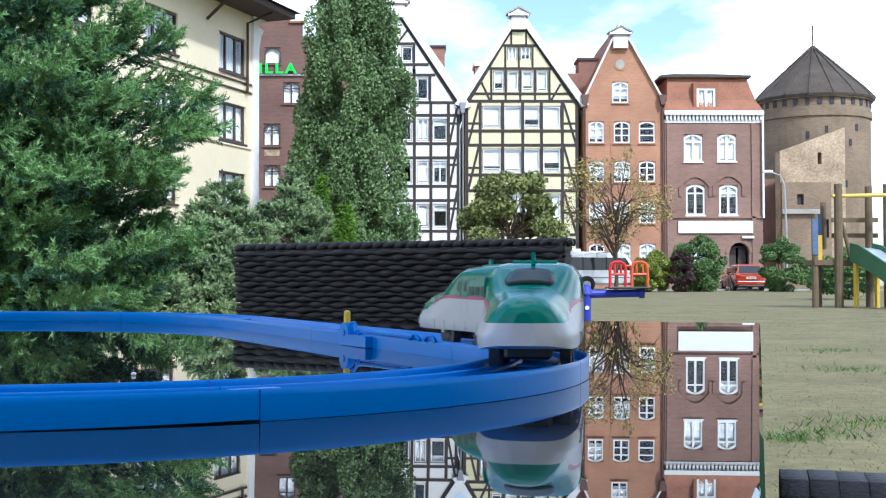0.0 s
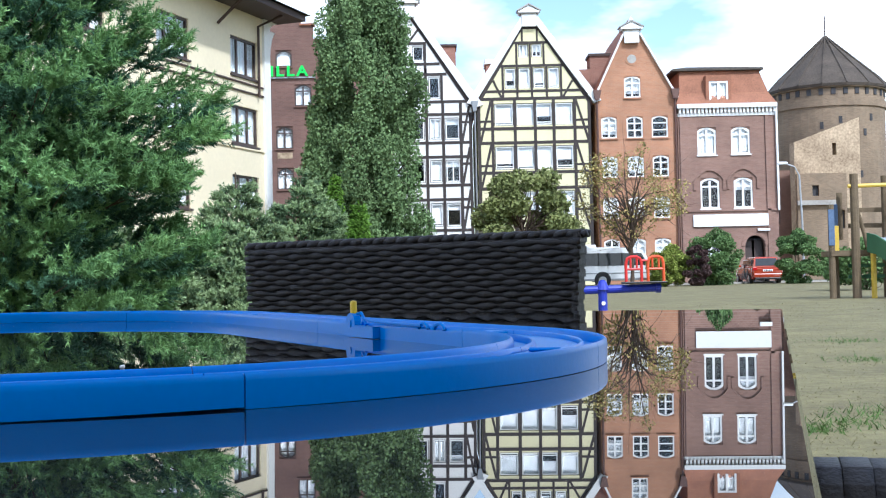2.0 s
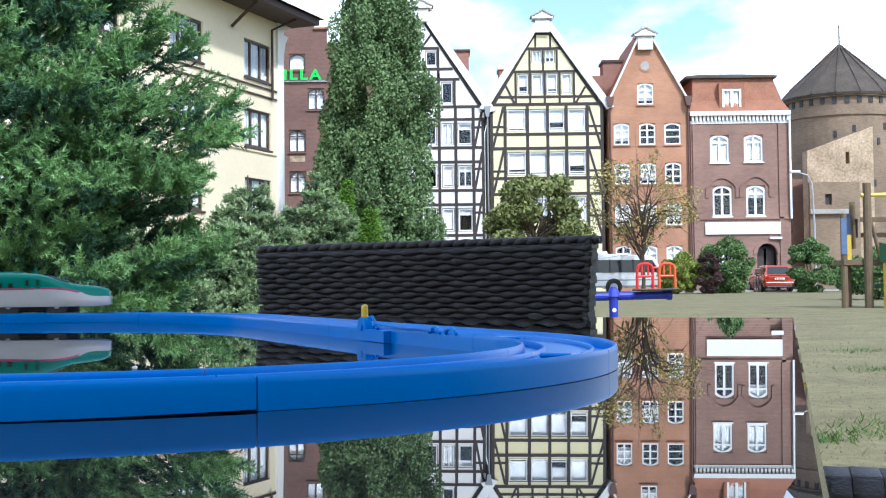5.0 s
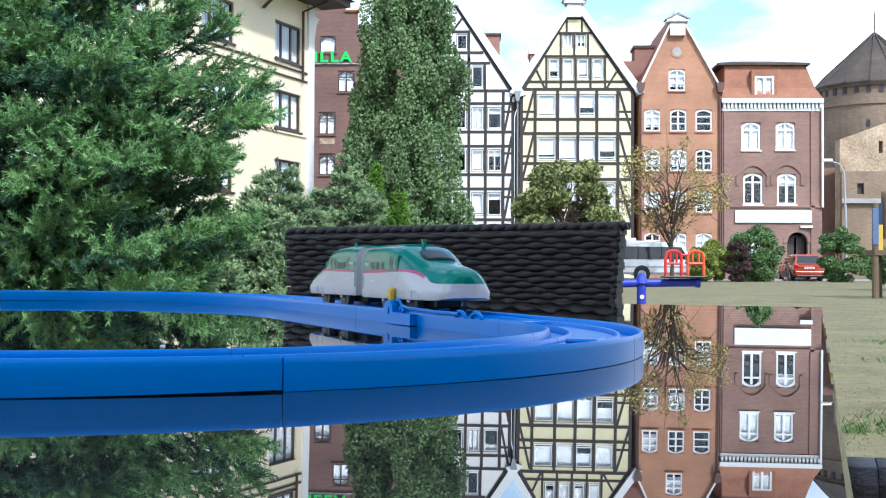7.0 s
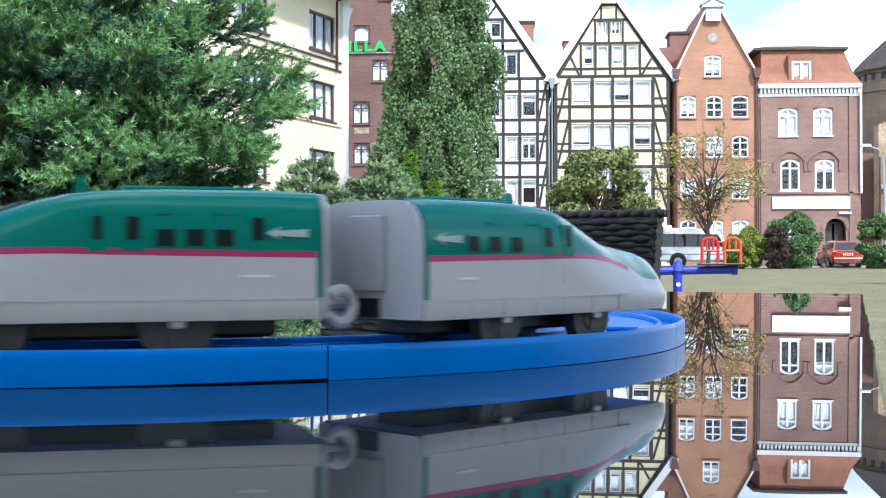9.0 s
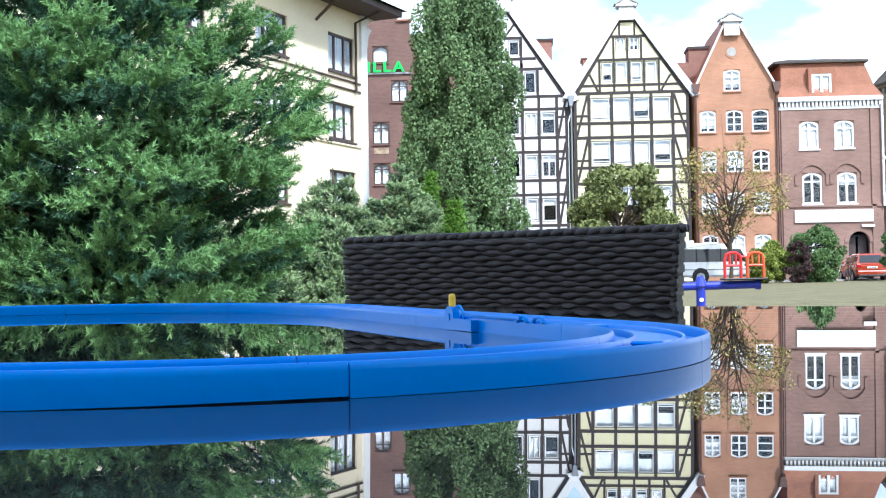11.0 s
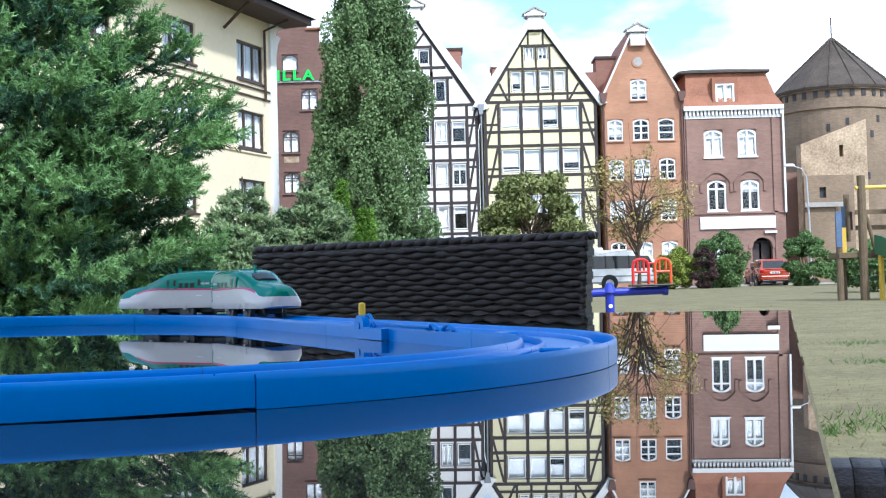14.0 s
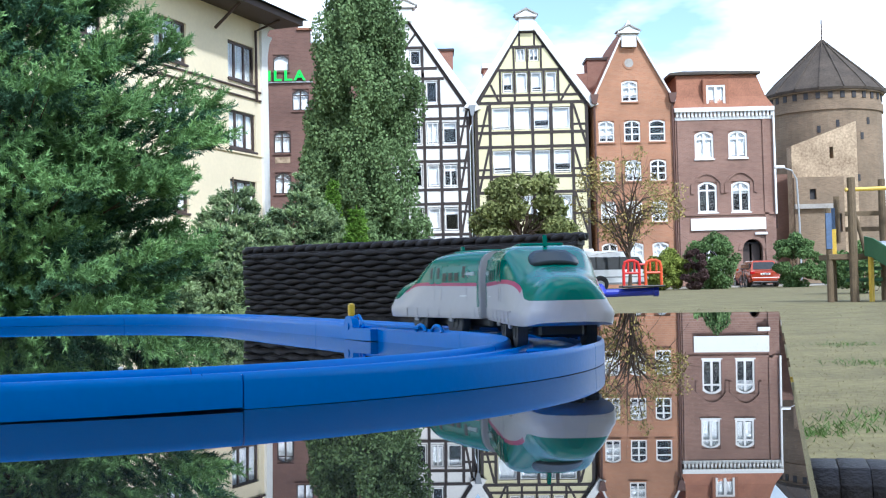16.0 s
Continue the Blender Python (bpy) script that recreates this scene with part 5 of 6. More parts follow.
def bough_tree(name, label, x, y, top, radius, rng, material, tips, boughs, shoots, twig, count, nlen, wide, low=0.12, widest=0.28, shape=0.95, rise=0.12, size=0.34, core=0.35, ragged=0.14, flat=0.75):
    """A conifer of separate boughs, each a fan of bristling shoots, with hollows between them."""
    t = thing(name, label, "tree" if top > 3.2 else "shrub")
    g = ground_z(y)
    bm = bmesh.new()
    tube(bm, [(x, y, g - 0.05), (x + 0.02, y, g + top * 0.4), (x, y, g + top)], 0.022 * top, 10, 0.01)
    part("trunk", bm, "bark", t)
    limbs = bmesh.new()
    base, way, length, light = [], [], [], []
    gold = math.pi * (3 - math.sqrt(5))
    for i in range(boughs):
        k = low + (1 - low) * (1 - math.sqrt(1 - (i + 0.5) / boughs)) * rng.uniform(0.97, 1.03)
        k = min(k, 0.985)
        az = i * gold + rng.uniform(-0.35, 0.35)
        if math.sin(az) > 0.35 and i % 4:
            continue
        r = radius * (min(1.0, (k / widest) ** 0.3) if k < widest else ((1 - k) / (1 - widest)) ** shape)
        inner = rng.uniform() < core
        rr = r * (rng.uniform(0.5, 0.72) if inner else rng.uniform(0.74, 1.0 + ragged))
        d = np.array([math.cos(az), math.sin(az), rise + rng.uniform(-0.1, 0.16)])
        d = d / np.linalg.norm(d)
        side = unit(np.cross(d, [0, 0, 1]))
        up = np.cross(side, d)
        root = np.array([x, y, g + k * top - 0.25 * rr])
        tip = root + d * rr
        tube(limbs, [tuple(root), tuple(root + d * rr * 0.5 - up * 0.03 * rr), tuple(tip)], 0.006 * radius + 0.003, 5, 0.002)
        fan = size * (0.55 + 0.45 * r / radius) * rng.uniform(0.8, 1.2)
        tone = rng.normal(0, 0.22)
        n = int(shoots * (0.6 + 0.4 * r / radius))
        for j in range(n):
            q = rng.uniform(0.0, 1.0) ** 0.7
            span = fan * (1 - 0.75 * q) + 0.03
            a = rng.uniform(-1, 1)
            h = rng.uniform(-0.45, 0.55)
            p = tip - d * fan * 1.7 * (1 - q) + side * a * span + up * h * span * flat
            w = d * 0.85 + side * a * 0.85 + up * (h * 0.7 + 0.18) + rng.normal(0, 0.16, 3)
            base.append(p)
            way.append(w / np.linalg.norm(w))
            length.append(twig * rng.uniform(0.65, 1.2))
            # paints light into the colour: upper, outer shoots score paler, inner boughs darker
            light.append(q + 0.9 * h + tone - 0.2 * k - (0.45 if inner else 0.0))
    tagged(part("limb", limbs, "bark", t), kind="stuff")
    base, way, length, light = np.array(base), np.array(way), np.array(length), np.array(light)
    base[:, 2] = np.maximum(base[:, 2], g + 0.04)
    # the paler part: fresh tips and shoots coloured as if lit from above
    paler = light > np.quantile(light, 0.54)
    needles("crown", base[~paler], way[~paler], length[~paler], count, nlen, wide, material, t, rng)
    needles("outer_crown", base[paler], way[paler], length[paler], count, nlen, wide, tips, t, rng)
    return t


def conifer(name, label, x, y, top, radius, rng, material, step=0.16, per=9, twig=0.15, count=22, nlen=0.03, wide=0.0022, low=0.3, widest=0.3, side_step=0.07, droop=0.25, front=1.0, shape=0.8, thick=1.0, tips="", gaps=0.0):
    """A whorled conifer: trunk, limbs, and sprays of needles along every limb."""
    t = thing(name, label, "tree" if top > 2.9 else "shrub")
    g = ground_z(y)
    bm = bmesh.new()
    tube(bm, [(x, y, g - 0.05), (x + 0.02, y, g + top * 0.4), (x, y, g + top)], 0.035 * top, 10, 0.01)
    part("trunk", bm, "bark", t)
    limbs = bmesh.new()
    base, way, length = [], [], []
    z = low
    while z < top - 0.05:
        k = z / top
        r = radius * (min(1.0, (k / widest) ** 0.35) if k < widest else ((1 - k) / (1 - widest)) ** shape)
        n = max(4, int(per * (0.45 + 0.55 * r / radius)))
        off = rng.uniform(0, math.tau)
        for i in range(n):
            az = off + math.tau * (i + rng.uniform(-0.3, 0.3)) / n
            if math.sin(az) > 0.35 and rng.uniform() > front:
                continue
            rr = r * rng.uniform(0.62, 1.15)
            d = np.array([math.cos(az), math.sin(az), 0.0])
            pts = []
            for q in np.linspace(0, 1, 7):
                dz = -droop * rr * (q ** 1.2) + droop * 0.9 * rr * max(0, q - 0.55) ** 1.5
                pts.append(np.array([x, y, g + z + rng.normal(0, 0.01)]) + d * rr * q + np.array([0, 0, dz + 0.06 * rr]))
            tube(limbs, [tuple(p) for p in pts], 0.012 * radius + 0.004, 5, 0.003)
            side = np.array([-d[1], d[0], 0.0])
            q = 0.22
            while q < 1.0:
                j = min(5, int(q * 6))
                p = pts[j] + (pts[j + 1] - pts[j]) * (q * 6 - j)
                span = (1 - q) * rr * 0.62 + twig * 0.5
                for s in (-1, 1):
                    w = d * rng.uniform(0.55, 0.9) + side * s * rng.uniform(0.6, 1.0) + np.array([0, 0, rng.uniform(-0.2, 0.5)])
                    w = w / np.linalg.norm(w)
                    m = 0.0
                    while m < span:
                        pp = p + w * m + np.array([0, 0, -0.12 * m])
                        for s2 in ((-1, 1) if rng.uniform() < thick else (rng.choice((-1, 1)),)):
                            w2 = w + np.cross(w, [0, 0, 1]) * s2 * rng.uniform(0.3, 0.9) + np.array([0, 0, rng.uniform(-0.3, 0.35)])
                            base.append(pp)
                            way.append(w2 / np.linalg.norm(w2))
                            length.append(twig * rng.uniform(0.7, 1.2))
                        m += twig * 0.75
                q += side_step / max(rr, 0.2) * rng.uniform(0.8, 1.3)
            base.append(pts[-1])
            way.append(unit(pts[-1] - pts[-2]))
            length.append(twig)
        z += step * rng.uniform(0.8, 1.2)
    tagged(part("limb", limbs, "bark", t), kind="stuff")
    base, way, length = np.array(base), np.array(way), np.array(length)
    if gaps:
        # hollows between the boughs
        field = np.array([noise.noise(Vector(p) * gaps * 1.6) + 0.5 * noise.noise(Vector(p) * gaps * 3.7) for p in base])
        keep = field > -0.16
        base, way, length = base[keep], way[keep], length[keep]
    # fresh growth on the outer shoots, in patches
    out = np.hypot(base[:, 0] - x, base[:, 1] - y) / radius + 0.25 * np.sin(base[:, 2] * 7 + base[:, 0] * 5) + rng.normal(0, 0.18, len(base)) - 0.12 * base[:, 2]
    paler = (out > np.quantile(out, 0.72)) if tips else np.zeros(len(base), bool)
    needles("crown", base[~paler], way[~paler], length[~paler], count, nlen, wide, material, t, rng)
    if tips:
        needles("outer_crown", base[paler], way[paler], length[paler], count, nlen, wide, tips, t, rng)
    return t


def lumps(rng, centres, radii, n):
    """Points near the outside of many small clumps."""
    centres, radii = np.array(centres), np.array(radii)
    k = rng.choice(len(centres), n, p=radii.prod(1) ** 0.7 / (radii.prod(1) ** 0.7).sum())
    d = unit(rng.normal(size=(n, 3))) * (rng.uniform(0.25, 1.0, n) ** 0.5)[:, None]
    return centres[k] + d * radii[k]


def poplar(x, y, top, half_w, rng):
    t = thing("poplar_tree", "tall columnar poplar with dense dark green leaves", "tree")
    g = ground_z(y)
    bm = bmesh.new()
    tube(bm, [(x, y, g - 0.1), (x + 0.1, y, g + 6), (x, y, g + top * 0.6)], 0.24, 12, 0.04)
    part("trunk", bm, "bark", t)
    cs, rs = [], []
    limb = bmesh.new()
    for i in range(330):
        z = rng.uniform(0.6, top)
        k = z / top
        w = half_w * (0.78 + 0.22 * min(1, k / 0.12)) * (1.0 if k < 0.42 else max(0.12, 1 - ((k - 0.42) / 0.58) ** 1.7))
        a = rng.uniform(0, math.tau)
        r = w * math.sqrt(rng.uniform(0.12, 1.0)) * rng.uniform(0.8, 1.05)
        c = (x + r * math.cos(a), y + r * math.sin(a), g + z)
        cs.append(c)
        s = rng.uniform(0.28, 0.6)
        rs.append((s, s, s * rng.uniform(1.5, 2.6)))
        if i % 7 == 0:
            tube(limb, [(x, y, max(g + 0.5, c[2] - 1.6)), ((x + c[0]) / 2, (y + c[1]) / 2, c[2] - 0.9), c], 0.06, 5, 0.015)
    tagged(part("limb", limb, "bark", t), kind="stuff")
    leaves("crown", lumps(rng, cs, rs, 165000), 0.098, "poplar", t, rng, 1.3, np.array([0, 0, 0.7]))


def broadleaf(name, label, x, y, top, cz, rx, rz, rng, material, n, size, clumps=40, trunk=0.14, fork=0.35, category="tree", bare=0):
    t = thing(name, label, category)
    g = ground_z(y)
    bm = bmesh.new()
    if trunk:
        tube(bm, [(x, y, g - 0.1), (x + 0.05, y, g + top * fork * 0.6), (x - 0.03, y, g + top * (fork + 0.38))], trunk, 9, trunk * 0.3)
        part("trunk", bm, "bark", t)
    limb = bmesh.new()
    cs, rs = [], []
    for i in range(clumps):
        a, h = rng.uniform(0, math.tau), rng.uniform(-1, 1)
        q = math.sqrt(1 - h * h) * rng.uniform(0.55, 1.0)
        c = np.array([x + rx * q * math.cos(a), y + rx * q * math.sin(a), g + cz + rz * h * rng.uniform(0.7, 1.05)])
        c[2] = max(c[2], g + 0.12)
        cs.append(c)
        s = rx * rng.uniform(0.16, 0.34)
        rs.append((s, s, s * 0.8))
        b = np.array([x, y, g + (top * rng.uniform(fork, fork + 0.36) if trunk else 0.0)])
        if trunk or i % 3 == 0:
            mid = b + (c - b) * 0.5 + rng.normal(0, 0.12 * rx, 3) + np.array([0, 0, 0.1 * rz])
            mid[2] = max(mid[2], g + 0.1)
            tube(limb, [tuple(b), tuple(mid), tuple(c)], max(0.012, trunk * 0.4), 5, 0.008)
            for _ in range(bare):
                e = c + rng.normal(0, 0.3 * rx, 3)
                tube(limb, [tuple(mid), tuple((mid + e) / 2 + rng.normal(0, 0.05, 3)), tuple(e)], 0.016, 4, 0.005)
    tagged(part("limb", limb, "bark", t), kind="stuff")
    leaves("crown", lumps(rng, cs, rs, n), size, material, t, rng)
    return t


RNG = np.random.default_rng(7)
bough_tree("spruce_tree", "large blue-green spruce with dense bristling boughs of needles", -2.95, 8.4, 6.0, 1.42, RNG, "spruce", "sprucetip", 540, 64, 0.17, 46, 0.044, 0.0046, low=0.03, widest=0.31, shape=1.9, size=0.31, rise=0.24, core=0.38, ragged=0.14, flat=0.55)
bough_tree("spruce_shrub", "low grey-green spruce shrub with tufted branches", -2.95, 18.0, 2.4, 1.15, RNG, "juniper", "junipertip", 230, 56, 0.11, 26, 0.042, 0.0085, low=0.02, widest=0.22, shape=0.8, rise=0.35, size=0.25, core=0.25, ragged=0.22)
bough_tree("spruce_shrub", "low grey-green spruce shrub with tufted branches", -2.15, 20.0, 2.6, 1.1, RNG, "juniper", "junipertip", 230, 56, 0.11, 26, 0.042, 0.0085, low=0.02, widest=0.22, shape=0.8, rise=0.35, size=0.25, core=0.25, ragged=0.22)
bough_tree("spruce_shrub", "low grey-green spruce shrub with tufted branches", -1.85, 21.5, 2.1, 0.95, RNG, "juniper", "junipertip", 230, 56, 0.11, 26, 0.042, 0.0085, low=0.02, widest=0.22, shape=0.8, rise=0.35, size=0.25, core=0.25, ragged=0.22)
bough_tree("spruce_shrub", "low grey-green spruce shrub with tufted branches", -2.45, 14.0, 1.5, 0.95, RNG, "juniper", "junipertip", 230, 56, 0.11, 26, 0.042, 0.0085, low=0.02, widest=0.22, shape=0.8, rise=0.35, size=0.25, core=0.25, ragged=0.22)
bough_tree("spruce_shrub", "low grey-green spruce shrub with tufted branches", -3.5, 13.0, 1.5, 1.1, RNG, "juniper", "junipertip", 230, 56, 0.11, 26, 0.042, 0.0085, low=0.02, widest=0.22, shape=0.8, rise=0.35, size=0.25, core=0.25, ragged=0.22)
for px, py, h, r in ((-1.20, 19.4, 2.0, 0.2), (-1.82, 22.5, 2.7, 0.17)):
    conifer("thuja", "narrow bright green thuja column", px, py, h, r, RNG, "thuja", step=0.09, per=9, twig=0.09, count=18, nlen=0.035, wide=0.009, low=0.08, widest=0.3, side_step=0.07, droop=-0.9, front=0.5, shape=0.6)
poplar(-2.72, 48.0, 15.0, 2.55, RNG)
broadleaf("young_tree", "rounded olive green tree with reddish leaf tips", 4.15, 55.0, 5.7, 3.1, 2.35, 2.35, RNG, "leaf", 15000, 0.13, 46, 0.11, 0.2, bare=1)
broadleaf("sparse_tree", "sparse tree with yellowing leaves and bare twigs", 9.85, 60.0, 6.9, 4.7, 2.75, 2.4, RNG, "autumn", 4300, 0.085, 40, 0.13, 0.22, bare=3)
broadleaf("lime_bush", "rounded yellow-green bush on the lawn edge", 12.0, 62.0, 2.3, 1.05, 1.15, 1.05, RNG, "limebush", 15000, 0.075, 55, 0.0, category="shrub")
broadleaf("purple_bush", "dark purple-brown bush on the lawn edge", 13.45, 61.4, 2.0, 1.05, 0.68, 1.0, RNG, "purple", 9000, 0.07, 36, 0.0, category="shrub")
broadleaf("green_bush", "loose grey-green bush on the lawn edge", 14.7, 63.0, 3.3, 1.45, 1.45, 1.5, RNG, "bush", 15000, 0.08, 55, 0.0, category="shrub")
broadleaf("green_bush", "dense dark green bush beside the red car", 18.9, 62.2, 2.7, 1.3, 1.25, 1.35, RNG, "bush", 17000, 0.08, 60, 0.0, category="shrub")
broadleaf("green_bush", "low green bush by the street", 6.2, 62.5, 2.2, 1.1, 1.3, 1.1, RNG, "bush", 9000, 0.08, 40, 0.0, category="shrub")
broadleaf("green_bush", "low green bush behind the playground", 14.6, 40.5, 2.0, 0.85, 1.2, 0.85, RNG, "bush", 9000, 0.07, 40, 0.0, category="shrub")
broadleaf("green_bush", "low green bush by the street", 21.4, 64.0, 1.6, 0.7, 1.0, 0.7, RNG, "bush", 7000, 0.08, 34, 0.0, category="shrub")


def make_grass():
    rng = np.random.default_rng(11)
    n = 36000
    y = 1.5 + 26 * rng.uniform(0, 1, n) ** 2.0
    x = rng.uniform(-0.1, 0.62, n) * y + rng.uniform(-0.3, 0.8, n)
    keep = ~((y < 2.6) & (x < 0.45 + 0.1 * y))
    x, y = x[keep], y[keep]
    n = len(x)
    z = SLOPE * np.clip(y, 0, 80)
    p = np.stack([x, y, z], 1)
    h = rng.uniform(0.004, 0.011, n)[:, None]
    a = rng.uniform(0, math.tau, n)
    w = (0.0016 + 0.0004 * y)[:, None] * np.stack([np.cos(a), np.sin(a), 0 * a], 1)
    tip = p + np.concatenate([rng.normal(0, 0.008, (n, 2)), h], 1)
    v = np.stack([p - w, p + w, tip], 1).reshape(-1, 3)
    ob = mesh_of("grass", v, np.arange(3 * n).reshape(-1, 3), "blade", None, kind="stuff")
    tagged(ob, "short dry grass blades of the lawn", "grass")
    pts = []
    for cx, cy, r in ((2.0, 5.9, 0.28), (2.35, 6.3, 0.3), (3.6, 9.9, 0.35), (1.75, 5.7, 0.15), (4.3, 12.5, 0.4)):
        q = rng.normal(0, r * 0.5, (170, 2)) + (cx, cy)
        pts.append(q)
    q = np.concatenate(pts)
    n = len(q)
    p = np.stack([q[:, 0], q[:, 1], SLOPE * q[:, 1]], 1)
    a = rng.uniform(0, math.tau, n)
    w = 0.004 * np.stack([np.cos(a), np.sin(a), 0 * a], 1)
    tip = p + np.concatenate([rng.normal(0, 0.035, (n, 2)), rng.uniform(0.015, 0.05, (n, 1))], 1)
    v = np.stack([p - w, p + w, tip], 1).reshape(-1, 3)
    ob = mesh_of("weeds", v, np.arange(3 * n).reshape(-1, 3), "weed", None, kind="stuff")
    tagged(ob, "green weed tufts in the dry lawn", "weeds")


make_grass()

# ---- playground ----


def seesaw():
    y = 17.0
    g = ground_z(y)
    s = thing("seesaw", "blue steel seesaw with red and orange seat frames", "seesaw")
    bm = bmesh.new()
    tube(bm, [(2.37, y, g), (2.37, y, 0.70)], 0.065, 14)
    part("post", bm, "bluepaint", s)
    bm = bmesh.new()
    tube(bm, [(2.37, y, 0.66), (2.37, y, 0.72), (2.37, y, 0.775), (2.37, y, 0.80)], 0.10, 14, 0.03)
    part("cap", bm, "bluepaint", s)
    bm = bmesh.new()
    tube(bm, [(2.37, y - 0.066, 0.47), (2.37, y - 0.075, 0.47)], 0.03, 12)
    part("bolt", bm, "trim", s)
    bm = bmesh.new()
    tube(bm, [(0.9, y, 0.635), (3.15, y, 0.675)], 0.058, 12)
    part("beam", bm, "bluepaint", s)
    bm = bmesh.new()
    tube(bm, [(3.12, y, 0.675), (3.19, y, 0.675)], 0.075, 12)
    part("end_cap", bm, "bluepaint", s)
    part("seat", bevelled(2.66, 3.26, y - 0.17, y + 0.17, 0.735, 0.765, 0.01), "black", s)
    for x, mt in ((2.81, "red"), (3.12, "orangered")):
        for w in (-0.11, 0.11):
            bm = bmesh.new()
            tube(bm, [(x + w, y - 0.06, 0.765), (x + w, y - 0.06, 1.02)], 0.022, 8)
            part("grip_post", bm, mt, s)
        bm = bmesh.new()
        tube(bm, [(x - 0.11, y - 0.06, 1.02), (x - 0.09, y - 0.06, 1.09), (x - 0.04, y - 0.06, 1.115), (x + 0.04, y - 0.06, 1.115), (x + 0.09, y - 0.06, 1.09), (x + 0.11, y - 0.06, 1.02)], 0.022, 8)
        part("grip_arch", bm, mt, s)
        bm = bmesh.new()
        tube(bm, [(x - 0.11, y - 0.06, 0.94), (x + 0.11, y - 0.06, 0.94)], 0.018, 8)
        part("grip_bar", bm, mt, s)
        for w in (-0.045, 0.045):
            bm = bmesh.new()
            tube(bm, [(x + w, y - 0.06, 0.94), (x + w, y - 0.06, 1.11)], 0.016, 8)
            part("grip_rod", bm, mt, s)
    bm = bmesh.new()
    tube(bm, [(2.92, y - 0.06, 1.06), (3.01, y - 0.06, 1.06)], 0.015, 8)
    part("grip_link", bm, "red", s)


def playground():
    y = 30.0
    g = ground_z(y)
    s = thing("play_tower", "weathered wooden play tower with coloured boards and a slide", "playground")
    for x, yy, h, r in ((9.95, y, 2.35, 0.085), (10.2, y + 0.5, 2.3, 0.085), (10.5, y - 0.15, 3.1, 0.11), (11.55, y + 0.6, 3.1, 0.1), (11.75, y - 0.1, 3.1, 0.1)):
        bm = bmesh.new()
        tube(bm, [(x, yy, g - 0.02), (x, yy, g + h)], r, 10, r * 0.92)
        part("post", bm, "wood", s)
    for x, z0, z1, mt, yy in ((9.93, 1.55, 2.45, "bluegrey", -0.1), (10.1, 1.35, 2.05, "yellowpaint", 0.1), (10.16, 1.5, 2.6, "bluegrey", 0.32), (10.3, 1.7, 2.9, "wood", 0.36), (10.64, 1.6, 2.75, "wood", 0.2)):
        part("board", bevelled(x - 0.075, x + 0.075, y + yy, y + yy + 0.03, z0, z1, 0.006, 1), mt, s)
    part("platform", bevelled(9.9, 11.9, y - 0.1, y + 0.7, 1.28, 1.42, 0.01, 1), "wood", s)
    for z in (2.0, 2.4):
        part("rail_board", bevelled(10.6, 11.8, y + 0.62, y + 0.66, z, z + 0.12, 0.006, 1), "wood", s)
    bm = bmesh.new()
    tube(bm, [(10.35, y - 0.15, 3.02), (12.6, y - 0.15, 3.06)], 0.05, 8)
    part("top_beam", bm, "yellowpaint", s)
    bm = bmesh.new()
    tube(bm, [(10.62, y + 0.3, 2.75), (10.8, y + 0.3, 2.2), (10.95, y + 0.3, 1.5)], 0.05, 8)
    part("brace", bm, "wood", s)
    # slide, running down towards the terrace
    m = Matrix.Translation((10.78, y - 0.3, 0)) @ Matrix.Rotation(radians(-70), 4, "Z")
    sl = [(0, 1.72), (0.3, 1.66), (1.2, 1.22), (2.6, 0.76), (3.8, 0.46), (4.5, 0.42)]
    bm = bmesh.new()
    prism(bm, sl + [(a, b - 0.03) for a, b in sl[::-1]], -0.02, 0.62, m)
    part("slide_bed", bm, "slide", s)
    for yy in (-0.07, 0.62):
        bm = bmesh.new()
        prism(bm, [(a, b + 0.12) for a, b in sl] + [(a, max(b - 0.36, 0.2)) for a, b in sl[::-1]], yy, yy + 0.05, m)
        part("slide_side", bm, "greenpaint", s)
    for a, top in ((0.1, 1.6), (4.3, 0.4)):
        for yy in (-0.05, 0.6):
            bm = bmesh.new()
            box(bm, a, a + 0.09, yy, yy + 0.09, g - 0.05, top, m)
            part("slide_post", bm, "yellowpaint", s)
    for z in (0.72, 1.0):
        part("cross_rail", bevelled(10.55, 11.7, y + 0.55, y + 0.6, z, z + 0.09, 0.006, 1), "greenpaint", s)


seesaw()
playground()

# ---- street ----


def wheel_of(parent, x, y, z, r, w, along="y"):
    d = Vector((1, 0, 0)) if along == "y" else Vector((0, 1, 0))
    k = thing("wheel", "", "", pose(x, y, z))
    k.parent = parent
    bm = bmesh.new()
    tube(bm, [-d * w / 2, d * w / 2], r, 24)
    part("tyre", bm, "rubber", k)
    bm = bmesh.new()
    tube(bm, [-d * (w / 2 + 0.01), d * (w / 2 + 0.01)], r * 0.62, 16)
    part("rim", bm, "steel", k)


